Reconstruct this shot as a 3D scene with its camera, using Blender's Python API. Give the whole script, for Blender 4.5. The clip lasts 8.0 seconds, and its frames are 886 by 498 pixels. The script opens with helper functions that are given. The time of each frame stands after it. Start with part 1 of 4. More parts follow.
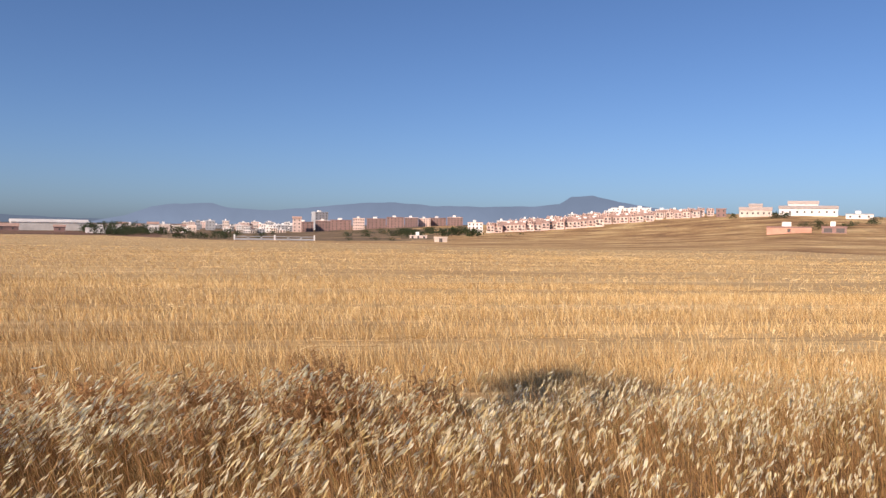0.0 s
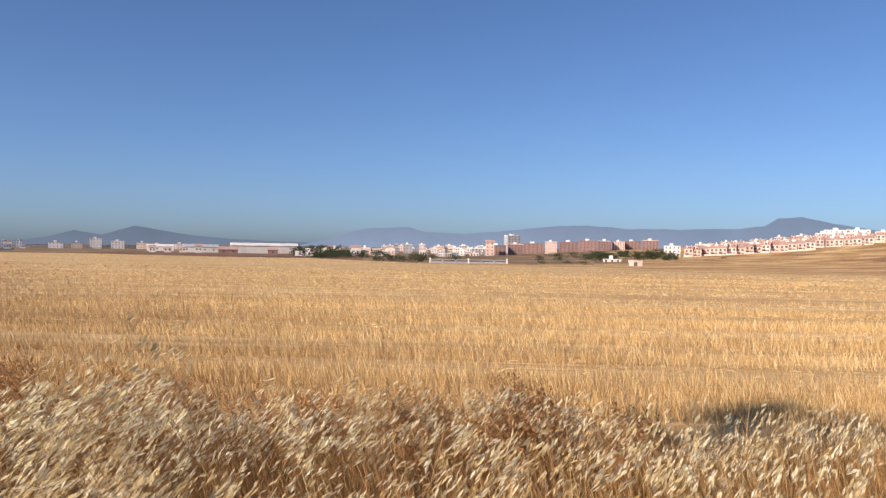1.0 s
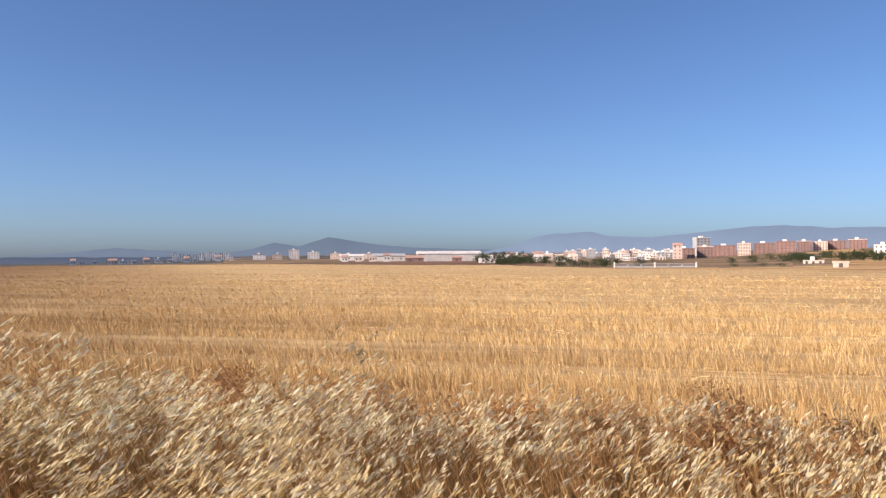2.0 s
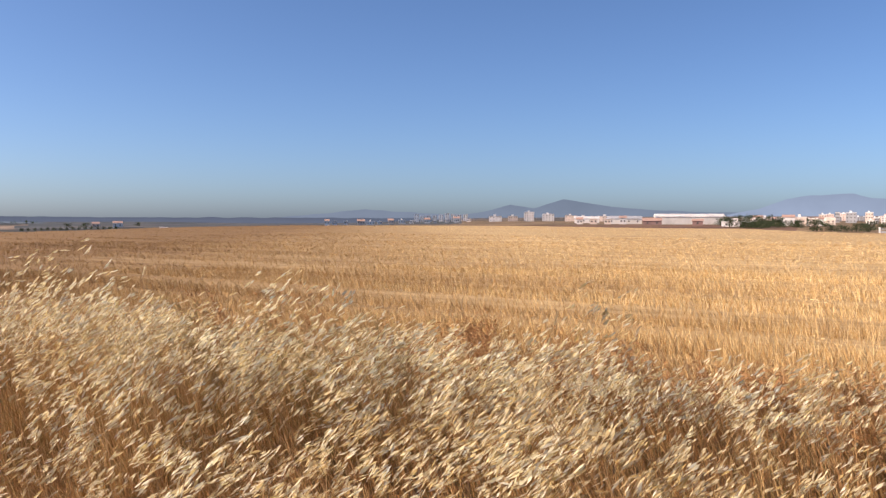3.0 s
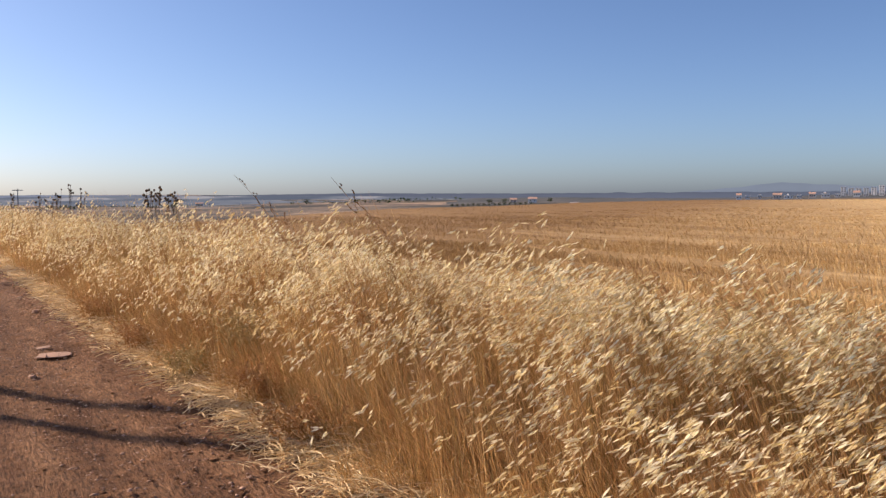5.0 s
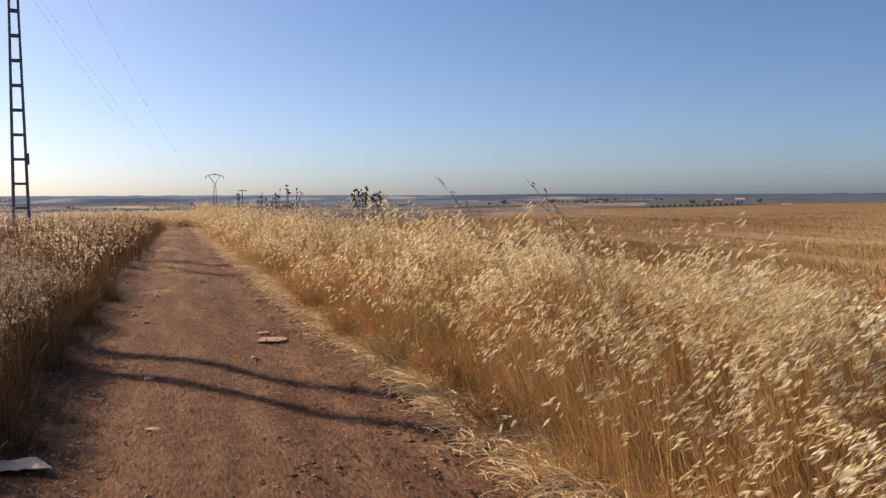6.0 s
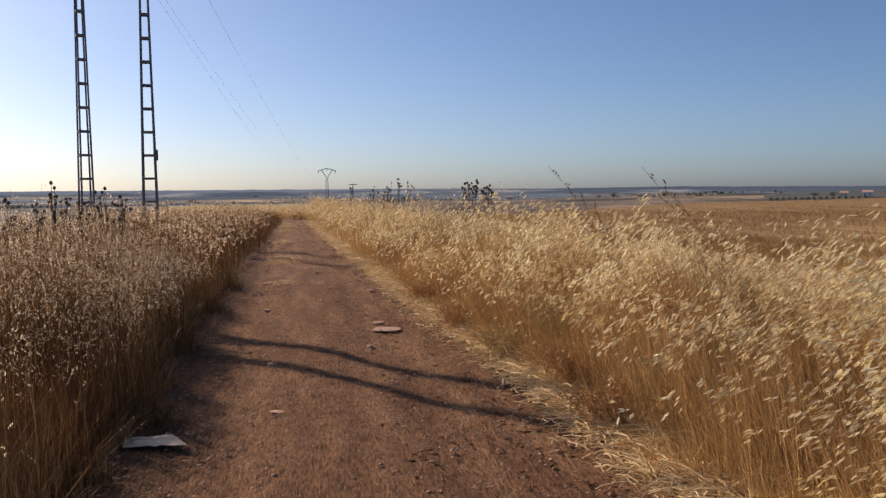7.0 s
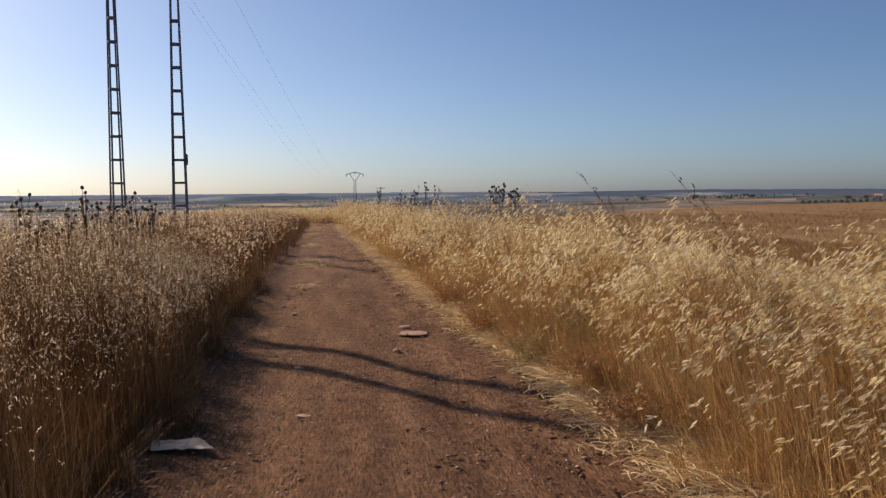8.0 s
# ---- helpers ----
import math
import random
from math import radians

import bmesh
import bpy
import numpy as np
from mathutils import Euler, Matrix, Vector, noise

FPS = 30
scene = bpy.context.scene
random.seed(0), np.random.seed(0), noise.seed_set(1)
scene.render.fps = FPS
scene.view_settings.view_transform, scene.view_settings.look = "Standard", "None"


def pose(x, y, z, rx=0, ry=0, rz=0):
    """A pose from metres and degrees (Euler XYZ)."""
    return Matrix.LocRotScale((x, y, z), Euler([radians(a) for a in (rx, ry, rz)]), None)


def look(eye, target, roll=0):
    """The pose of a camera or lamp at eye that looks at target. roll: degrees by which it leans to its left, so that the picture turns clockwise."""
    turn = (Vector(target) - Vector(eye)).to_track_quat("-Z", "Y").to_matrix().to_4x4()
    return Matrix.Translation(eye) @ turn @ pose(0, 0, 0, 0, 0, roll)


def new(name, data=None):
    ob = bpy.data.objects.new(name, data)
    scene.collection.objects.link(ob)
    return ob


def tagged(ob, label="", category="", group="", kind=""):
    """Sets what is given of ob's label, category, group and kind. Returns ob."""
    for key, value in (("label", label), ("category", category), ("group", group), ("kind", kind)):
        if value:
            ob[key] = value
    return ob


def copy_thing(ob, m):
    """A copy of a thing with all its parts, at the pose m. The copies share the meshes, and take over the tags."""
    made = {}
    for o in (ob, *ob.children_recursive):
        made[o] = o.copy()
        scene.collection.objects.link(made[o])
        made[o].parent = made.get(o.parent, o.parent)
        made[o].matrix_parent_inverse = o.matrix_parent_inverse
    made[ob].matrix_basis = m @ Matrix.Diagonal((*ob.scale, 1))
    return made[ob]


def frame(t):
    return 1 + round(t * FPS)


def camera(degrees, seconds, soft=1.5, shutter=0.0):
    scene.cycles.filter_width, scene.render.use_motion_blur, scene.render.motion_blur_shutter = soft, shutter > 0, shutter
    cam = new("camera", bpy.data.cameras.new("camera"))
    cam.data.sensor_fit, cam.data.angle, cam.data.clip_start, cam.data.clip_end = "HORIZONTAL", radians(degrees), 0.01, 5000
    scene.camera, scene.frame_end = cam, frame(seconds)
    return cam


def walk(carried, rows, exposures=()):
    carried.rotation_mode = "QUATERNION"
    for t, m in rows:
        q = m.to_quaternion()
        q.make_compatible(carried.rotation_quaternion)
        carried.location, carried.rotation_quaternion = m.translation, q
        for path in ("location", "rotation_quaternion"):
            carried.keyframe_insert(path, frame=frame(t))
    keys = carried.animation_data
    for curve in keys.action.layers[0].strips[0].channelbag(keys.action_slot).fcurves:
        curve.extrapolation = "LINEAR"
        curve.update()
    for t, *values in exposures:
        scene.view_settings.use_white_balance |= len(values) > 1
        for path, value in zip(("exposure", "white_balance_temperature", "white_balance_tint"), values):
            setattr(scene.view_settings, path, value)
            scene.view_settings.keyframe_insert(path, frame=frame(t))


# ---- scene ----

# ---------------------------------------------------------------- camera
cam = camera(56.0, 8.0, soft=1.35)
# seconds, x, y, z, yaw, pitch, lean
ROWS = [
    (0.0, 0.515, -0.160, 1.616, -98.88, -1.23, -0.89),
    (0.5, 0.508, -0.120, 1.617, -91.59, -0.48, -0.87),
    (1.0, 0.471, -0.091, 1.619, -85.72, 0.17, -0.96),
    (1.2, 0.443, -0.076, 1.626, -83.51, 0.42, -0.87),
    (2.3, 0.369, -0.051, 1.628, -68.64, 0.03, 0.40),
    (2.5, 0.355, -0.046, 1.626, -65.35, -0.49, 0.36),
    (3.0, 0.306, -0.026, 1.620, -57.20, -2.10, -0.21),
    (3.5, 0.210, 0.034, 1.622, -50.73, -2.94, -0.53),
    (4.0, 0.148, 0.138, 1.615, -44.71, -3.41, -0.06),
    (4.5, 0.096, 0.168, 1.617, -37.40, -3.55, 0.24),
    (5.0, 0.084, 0.171, 1.614, -29.78, -3.78, 0.36),
    (5.2, 0.095, 0.166, 1.611, -26.83, -3.83, 0.44),
    (6.3, 0.018, -0.015, 1.600, -13.46, -3.71, 0.27),
    (6.5, -0.002, -0.015, 1.599, -11.99, -3.82, 0.33),
    (7.0, -0.015, -0.020, 1.594, -8.95, -4.08, 0.48),
    (7.5, 0.000, -0.006, 1.600, -7.58, -3.97, 0.64),
    (8.0, 0.000, 0.000, 1.600, -7.06, -3.83, 0.59),
]
EXPOSURES = [(0.0, 0.34, 5270, 20), (1.0, 0.52, 5250, 19), (2.5, 0.75, 5330, 20), (4.0, 0.85, 5560, 21), (5.0, 0.75, 5640, 21), (6.5, 0.42, 5620, 19), (8.0, 0.20, 5620, 17)]
walk(cam, [(t, pose(x, y, z, 90 + p, r, w)) for t, x, y, z, w, p, r in ROWS], EXPOSURES)

# ---------------------------------------------------------------- light
SUN_BEARING, SUN_HEIGHT = -40.0, 30.0   # degrees clockwise from +y, degrees above the horizon
world = bpy.data.worlds.new("sky")
scene.world = world
world.use_nodes = True
wn = world.node_tree.nodes
sky = wn.new("ShaderNodeTexSky")
sky.sky_type = "NISHITA"
sky.sun_disc = False
sky.sun_elevation = radians(SUN_HEIGHT)
sky.sun_rotation = radians(SUN_BEARING % 360)
sky.air_density, sky.dust_density, sky.ozone_density = 0.70, 1.05, 1.6
wn["Background"].inputs["Strength"].default_value = 0.069
clear = wn.new("ShaderNodeMix")        # the clear summer air takes out some red
clear.data_type, clear.blend_type = "RGBA", "MULTIPLY"
clear.inputs[0].default_value, clear.inputs[7].default_value = 1.0, (0.95, 1.0, 0.98, 1)
world.node_tree.links.new(sky.outputs[0], clear.inputs[6])
world.node_tree.links.new(clear.outputs[2], wn["Background"].inputs["Color"])
sun = new("sun", bpy.data.lights.new("sun", "SUN"))
sun.data.energy, sun.data.angle, sun.data.color = 5.0, radians(0.53), (1.0, 0.745, 0.455)
sb, se = radians(SUN_BEARING), radians(SUN_HEIGHT)
sun_way = Vector((math.sin(sb) * math.cos(se), math.cos(sb) * math.cos(se), math.sin(se)))
sun.matrix_world = look(sun_way * 50, (0, 0, 0))


# ---------------------------------------------------------------- materials
def material(name):
    m = bpy.data.materials.new(name)
    m.use_nodes = True
    return m, m.node_tree.nodes, m.node_tree.links, m.node_tree.nodes["Principled BSDF"]


def ramp(nodes, stops):
    r = nodes.new("ShaderNodeValToRGB")
    el = r.color_ramp.elements
    while len(el) < len(stops):
        el.new(0.5)
    for e, (at, c) in zip(el, stops):
        e.position, e.color = at, (*c, 1)
    return r


def noise_node(nodes, links, scale, detail=6.0, rough=0.6, vec=None):
    n = nodes.new("ShaderNodeTexNoise")
    n.inputs["Scale"].default_value, n.inputs["Detail"].default_value, n.inputs["Roughness"].default_value = scale, detail, rough
    if vec is not None:
        links.new(vec, n.inputs["Vector"])
    return n


def mix(nodes, links, fac, a, b, blend="MIX"):
    n = nodes.new("ShaderNodeMix")
    n.data_type, n.blend_type = "RGBA", blend
    for sock, v in ((n.inputs[0], fac), (n.inputs[6], a), (n.inputs[7], b)):
        if isinstance(v, (int, float)):
            sock.default_value = v
        elif isinstance(v, tuple):
            sock.default_value = (*v, 1)
        else:
            links.new(v, sock)
    return n.outputs[2]


def rough_surface(name, stops, scale, fine, bump=0.3, stretch=(1, 1, 1), rough=0.9, distance=0.02, grain=0.4):
    """A matt surface: coarse blotches through a ramp, darkened and lightened by a fine grain, with relief."""
    m, nodes, links, bsdf = material(name)
    geo = nodes.new("ShaderNodeNewGeometry")
    mp = nodes.new("ShaderNodeMapping")
    mp.inputs["Scale"].default_value = stretch
    links.new(geo.outputs["Position"], mp.inputs["Vector"])
    big = noise_node(nodes, links, scale, 5, 0.6, mp.outputs[0])
    small = noise_node(nodes, links, fine, 8, 0.7, mp.outputs[0])
    r = ramp(nodes, stops)
    links.new(big.outputs["Fac"], r.inputs[0])
    g = ramp(nodes, [(0.3, (1 - grain,) * 3), (0.7, (1 + grain,) * 3)])
    links.new(small.outputs["Fac"], g.inputs[0])
    links.new(mix(nodes, links, 1.0, r.outputs[0], g.outputs[0], "MULTIPLY"), bsdf.inputs["Base Color"])
    bsdf.inputs["Roughness"].default_value = rough
    bsdf.inputs["Specular IOR Level"].default_value = 0.2
    b = nodes.new("ShaderNodeBump")
    b.inputs["Strength"].default_value, b.inputs["Distance"].default_value = bump, distance
    links.new(small.outputs["Fac"], b.inputs["Height"])
    links.new(b.outputs[0], bsdf.inputs["Normal"])
    return m


def plant(name, stops, translucent=0.35, patch=None, rough=0.6):
    """Thin plant matter: colour by island, tinted in patches, with light coming through."""
    m, nodes, links, bsdf = material(name)
    geo = nodes.new("ShaderNodeNewGeometry")
    r = ramp(nodes, stops)
    links.new(geo.outputs["Random Per Island"], r.inputs[0])
    col = r.outputs[0]
    if patch:
        n = noise_node(nodes, links, patch[0], 3, 0.6, geo.outputs["Position"])
        pr = ramp(nodes, [(0.38, patch[1]), (0.62, patch[2])])
        links.new(n.outputs["Fac"], pr.inputs[0])
        col = mix(nodes, links, 1.0, col, pr.outputs[0], "MULTIPLY")
    links.new(col, bsdf.inputs["Base Color"])
    bsdf.inputs["Roughness"].default_value = rough
    bsdf.inputs["Specular IOR Level"].default_value = 0.08
    tr = nodes.new("ShaderNodeBsdfTranslucent")
    links.new(col, tr.inputs["Color"])
    ms = nodes.new("ShaderNodeMixShader")
    ms.inputs[0].default_value = translucent
    links.new(bsdf.outputs[0], ms.inputs[1])
    links.new(tr.outputs[0], ms.inputs[2])
    links.new(ms.outputs[0], nodes["Material Output"].inputs["Surface"])
    return m


def paint(name, colour, rough=0.8, metal=0.0, grain=3.0, spread=0.18):
    """A painted or plastered surface with mild blotches and a shade of its own on each object."""
    m, nodes, links, bsdf = material(name)
    geo = nodes.new("ShaderNodeNewGeometry")
    info = nodes.new("ShaderNodeObjectInfo")
    n = noise_node(nodes, links, grain, 5, 0.65, geo.outputs["Position"])
    lo, hi = tuple(c * (1 - spread) for c in colour), tuple(min(1, c * (1 + spread)) for c in colour)
    r = ramp(nodes, [(0.3, lo), (0.7, hi)])
    links.new(n.outputs["Fac"], r.inputs[0])
    v = ramp(nodes, [(0.0, (0.86, 0.86, 0.86)), (1.0, (1.1, 1.07, 1.04))])
    links.new(info.outputs["Random"], v.inputs[0])
    links.new(mix(nodes, links, 1.0, r.outputs[0], v.outputs[0], "MULTIPLY"), bsdf.inputs["Base Color"])
    bsdf.inputs["Roughness"].default_value, bsdf.inputs["Metallic"].default_value = rough, metal
    return m


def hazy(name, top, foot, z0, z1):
    """A far backdrop that glows in a painted haze colour, paler towards its foot."""
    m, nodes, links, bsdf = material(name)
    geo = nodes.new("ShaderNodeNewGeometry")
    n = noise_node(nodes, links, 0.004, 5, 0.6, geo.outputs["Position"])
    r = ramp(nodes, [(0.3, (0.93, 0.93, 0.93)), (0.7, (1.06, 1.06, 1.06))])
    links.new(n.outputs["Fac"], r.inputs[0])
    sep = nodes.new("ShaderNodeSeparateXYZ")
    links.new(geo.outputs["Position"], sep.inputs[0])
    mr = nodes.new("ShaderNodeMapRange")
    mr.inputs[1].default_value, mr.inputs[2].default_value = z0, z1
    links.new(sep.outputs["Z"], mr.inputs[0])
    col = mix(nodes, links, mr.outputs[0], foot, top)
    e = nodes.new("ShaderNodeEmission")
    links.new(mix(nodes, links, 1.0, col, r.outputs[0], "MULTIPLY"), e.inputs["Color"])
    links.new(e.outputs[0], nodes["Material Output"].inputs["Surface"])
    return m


M_FIELD = rough_surface("stubble_soil", [(0.32, (0.38, 0.25, 0.11)), (0.5, (0.50, 0.355, 0.16)), (0.68, (0.64, 0.48, 0.24))], 1.1, 9.0, 0.6, (1.0, 0.05, 1.0))


def backlit_north(m):
    """Darkens a material's colour in the northern field, painting in its backlit look, with a ragged border."""
    nd, lk = m.node_tree.nodes, m.node_tree.links
    geo, sep = nd.new("ShaderNodeNewGeometry"), nd.new("ShaderNodeSeparateXYZ")
    lk.new(geo.outputs["Position"], sep.inputs[0])
    n = noise_node(nd, lk, 0.12, 4, 0.6, geo.outputs["Position"])
    steps = []
    for op, a, c in (("MULTIPLY", sep.outputs["Y"], 0.8), ("MULTIPLY", sep.outputs["X"], -0.6), ("MULTIPLY", n.outputs["Fac"], 16.0)):
        q = nd.new("ShaderNodeMath")
        q.operation = op
        lk.new(a, q.inputs[0])
        q.inputs[1].default_value = c
        steps.append(q.outputs[0])
    s1, s2, mr = nd.new("ShaderNodeMath"), nd.new("ShaderNodeMath"), nd.new("ShaderNodeMapRange")
    lk.new(steps[0], s1.inputs[0]), lk.new(steps[1], s1.inputs[1])
    lk.new(s1.outputs[0], s2.inputs[0]), lk.new(steps[2], s2.inputs[1])
    mr.inputs[1].default_value, mr.inputs[2].default_value = -3.0, 22.0
    lk.new(s2.outputs[0], mr.inputs[0])
    tint = mix(nd, lk, mr.outputs[0], (1.0, 1.0, 1.0), (0.47, 0.40, 0.33))
    for q in (nd["Principled BSDF"].inputs["Base Color"], *(t.inputs["Color"] for t in nd if t.type == "BSDF_TRANSLUCENT")):
        src = q.links[0].from_socket
        lk.new(mix(nd, lk, 1.0, src, tint, "MULTIPLY"), q)


backlit_north(M_FIELD)
M_VERGE = rough_surface("verge_soil", [(0.3, (0.24, 0.14, 0.065)), (0.7, (0.44, 0.29, 0.14))], 1.5, 25.0, 0.6)
M_TRACK = rough_surface("red_earth", [(0.34, (0.140, 0.069, 0.033)), (0.5, (0.196, 0.101, 0.048)), (0.66, (0.280, 0.154, 0.077))], 3.4, 60.0, 1.0, (1.0, 0.16, 1.0), 0.95, 0.05, 0.85)
M_SLOPE = rough_surface("dry_slope", [(0.34, (0.24, 0.135, 0.055)), (0.48, (0.40, 0.25, 0.10)), (0.56, (0.50, 0.34, 0.14)), (0.68, (0.66, 0.49, 0.23))], 0.035, 0.35, 0.2)
M_TOWN = rough_surface("town_ground", [(0.35, (0.11, 0.085, 0.045)), (0.5, (0.20, 0.14, 0.075)), (0.66, (0.34, 0.235, 0.12))], 0.02, 0.3, 0.1)
M_PLOUGH = rough_surface("ploughed_strip", [(0.35, (0.12, 0.065, 0.038)), (0.65, (0.22, 0.13, 0.075))], 0.02, 0.4, 0.1)
M_LAND = rough_surface("far_farmland", [(0.40, (0.035, 0.038, 0.034)), (0.46, (0.06, 0.058, 0.05)), (0.49, (0.19, 0.145, 0.10)), (0.55, (0.10, 0.088, 0.072)), (0.60, (0.34, 0.25, 0.165))], 0.0055, 0.03, 0.0)
M_WOODLAND = rough_surface("far_scrub_wood", [(0.35, (0.05, 0.058, 0.06)), (0.5, (0.075, 0.08, 0.078)), (0.68, (0.13, 0.12, 0.105))], 0.006, 0.05, 0.0)
M_OAT_STEM = plant("dry_oat_stem", [(0.0, (0.35, 0.21, 0.085)), (0.45, (0.58, 0.38, 0.17)), (0.8, (0.80, 0.60, 0.31)), (0.88, (0.32, 0.26, 0.10)), (1.0, (0.44, 0.35, 0.15))], 0.28, (0.9, (0.8, 0.68, 0.6), (1.12, 1.1, 1.0)))
M_OAT_HEAD = plant("dry_oat_spikelet", [(0.0, (0.70, 0.55, 0.22)), (0.25, (0.93, 0.83, 0.50)), (1.0, (0.98, 0.96, 0.79))], 0.48, (1.3, (0.74, 0.65, 0.50), (1.03, 1.04, 1.02)))
M_OAT_LEAF = plant("dry_oat_leaf", [(0.0, (0.23, 0.16, 0.062)), (0.4, (0.37, 0.25, 0.095)), (0.5, (0.48, 0.29, 0.11)), (1.0, (0.72, 0.50, 0.22))], 0.28, (0.7, (0.7, 0.66, 0.6), (1.1, 1.08, 1.0)))
# Left verge stems, darkened in colour for the shade inside the thick stand.
M_SHADED_STEM = plant("shaded_oat_stem", [(0.0, (0.12, 0.062, 0.026)), (0.6, (0.25, 0.14, 0.058)), (1.0, (0.45, 0.30, 0.14))], 0.12, (0.8, (0.75, 0.7, 0.65), (1.1, 1.08, 1.0)))
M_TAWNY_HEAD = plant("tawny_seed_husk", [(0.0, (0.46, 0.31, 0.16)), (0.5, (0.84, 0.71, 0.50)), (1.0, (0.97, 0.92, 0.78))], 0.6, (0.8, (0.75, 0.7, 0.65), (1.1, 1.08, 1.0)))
M_STUBBLE = plant("cut_straw", [(0.0, (0.38, 0.235, 0.085)), (0.35, (0.60, 0.41, 0.165)), (0.7, (0.80, 0.60, 0.28)), (1.0, (0.95, 0.80, 0.46))], 0.05, (0.25, (0.85, 0.8, 0.74), (1.1, 1.1, 1.08)))
nd, lk = M_STUBBLE.node_tree.nodes, M_STUBBLE.node_tree.links
for n_ in [q for q in nd if q.type == "TEX_NOISE"]:
    bm_ = nd.new("ShaderNodeMapping")
    bm_.inputs["Scale"].default_value = (3.0, 0.16, 1.0)
    lk.new(nd["Geometry"].outputs["Position"], bm_.inputs["Vector"])
    lk.new(bm_.outputs[0], n_.inputs["Vector"])
backlit_north(M_STUBBLE)
M_LITTER = plant("pale_straw_litter", [(0.0, (0.56, 0.40, 0.20)), (1.0, (0.84, 0.70, 0.43))], 0.15)
M_DARKWEED = plant("dark_dry_weed", [(0.0, (0.06, 0.045, 0.03)), (1.0, (0.14, 0.10, 0.06))], 0.1)
M_RUSTWEED = plant("russet_dock_weed", [(0.0, (0.30, 0.15, 0.055)), (1.0, (0.54, 0.33, 0.14))], 0.2)
M_GREYWEED = plant("grey_green_weed", [(0.0, (0.30, 0.22, 0.09)), (1.0, (0.52, 0.41, 0.19))], 0.2)
M_LEAF = plant("tree_leaf", [(0.0, (0.035, 0.05, 0.022)), (1.0, (0.085, 0.105, 0.05))], 0.2)
M_BARK = rough_surface("bark", [(0.3, (0.08, 0.06, 0.04)), (0.7, (0.16, 0.12, 0.08))], 3.0, 20.0)
M_STEEL = paint("weathered_pole_steel", (0.11, 0.13, 0.165), 0.6, 0.3, 6.0, 0.25)
M_WIRE = paint("wire_metal", (0.20, 0.20, 0.21), 0.5, 0.6)
M_STONE = paint("field_stone", (0.50, 0.33, 0.23), 0.9, 0.0, 30.0, 0.3)
M_SLAB = paint("pale_broken_slab", (0.36, 0.23, 0.165), 0.9, 0.0, 18.0, 0.25)
M_PAPER = paint("crumpled_cardboard", (0.62, 0.50, 0.36), 0.8, 0.0, 14.0, 0.15)
M_WHITE = paint("white_render", (0.84, 0.81, 0.77), 0.8, 0.0, 0.2)
M_PINK = paint("pink_render", (0.76, 0.58, 0.49), 0.8, 0.0, 0.2)
M_CREAM = paint("cream_render", (0.72, 0.61, 0.52), 0.8, 0.0, 0.2)
M_BRICK = paint("red_brick_wall", (0.29, 0.185, 0.16), 0.85, 0.0, 0.3)
M_REDWALL = paint("reddish_plaster", (0.56, 0.31, 0.22), 0.85, 0.0, 0.4)
M_GREYW = paint("grey_concrete", (0.36, 0.37, 0.39), 0.85, 0.0, 0.2)
M_ROOF = paint("terracotta_roof", (0.42, 0.28, 0.22), 0.85, 0.0, 0.4)
M_PALEROOF = paint("pale_tiled_roof", (0.60, 0.49, 0.41), 0.85, 0.0, 0.4)
M_SHED = paint("pale_metal_cladding", (0.72, 0.69, 0.64), 0.6, 0.1, 0.1)
M_GLASS = paint("dark_window", (0.13, 0.115, 0.11), 0.25, 0.0, 0.5)
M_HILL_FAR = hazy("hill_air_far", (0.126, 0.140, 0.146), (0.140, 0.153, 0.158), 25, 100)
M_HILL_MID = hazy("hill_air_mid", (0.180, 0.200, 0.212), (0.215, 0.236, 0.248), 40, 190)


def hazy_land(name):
    """Far rolling farmland with haze painted into glowing colours: dim woods, grey fields and pale stubble strips along
    the slopes.
    """
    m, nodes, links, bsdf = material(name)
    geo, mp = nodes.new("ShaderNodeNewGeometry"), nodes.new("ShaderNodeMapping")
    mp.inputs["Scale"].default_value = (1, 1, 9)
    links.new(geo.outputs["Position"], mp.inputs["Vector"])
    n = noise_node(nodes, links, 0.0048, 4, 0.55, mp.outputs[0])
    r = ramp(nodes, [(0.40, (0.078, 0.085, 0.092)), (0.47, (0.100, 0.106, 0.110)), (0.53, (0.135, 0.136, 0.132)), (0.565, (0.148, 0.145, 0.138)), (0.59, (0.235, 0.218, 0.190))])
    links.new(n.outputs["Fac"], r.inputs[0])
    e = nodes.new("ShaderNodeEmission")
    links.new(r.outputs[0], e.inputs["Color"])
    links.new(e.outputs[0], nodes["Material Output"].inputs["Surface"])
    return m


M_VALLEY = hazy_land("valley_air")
# Rim haze painted brighter on the sunward bearings, dimmer on the rest.
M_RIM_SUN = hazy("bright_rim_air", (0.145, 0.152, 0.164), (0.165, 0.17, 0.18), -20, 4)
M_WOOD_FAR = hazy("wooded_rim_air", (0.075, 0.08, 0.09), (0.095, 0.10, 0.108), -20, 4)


# ---------------------------------------------------------------- mesh helpers
def mesh_object(name, verts, faces, mats, parent=None, smooth=False):
    me = bpy.data.meshes.new(name)
    me.from_pydata(verts, [], faces)
    for m in mats if isinstance(mats, (list, tuple)) else [mats]:
        me.materials.append(m)
    me.update()
    if smooth:
        me.polygons.foreach_set("use_smooth", [True] * len(me.polygons))
    ob = new(name, me)
    ob.parent = parent
    return ob


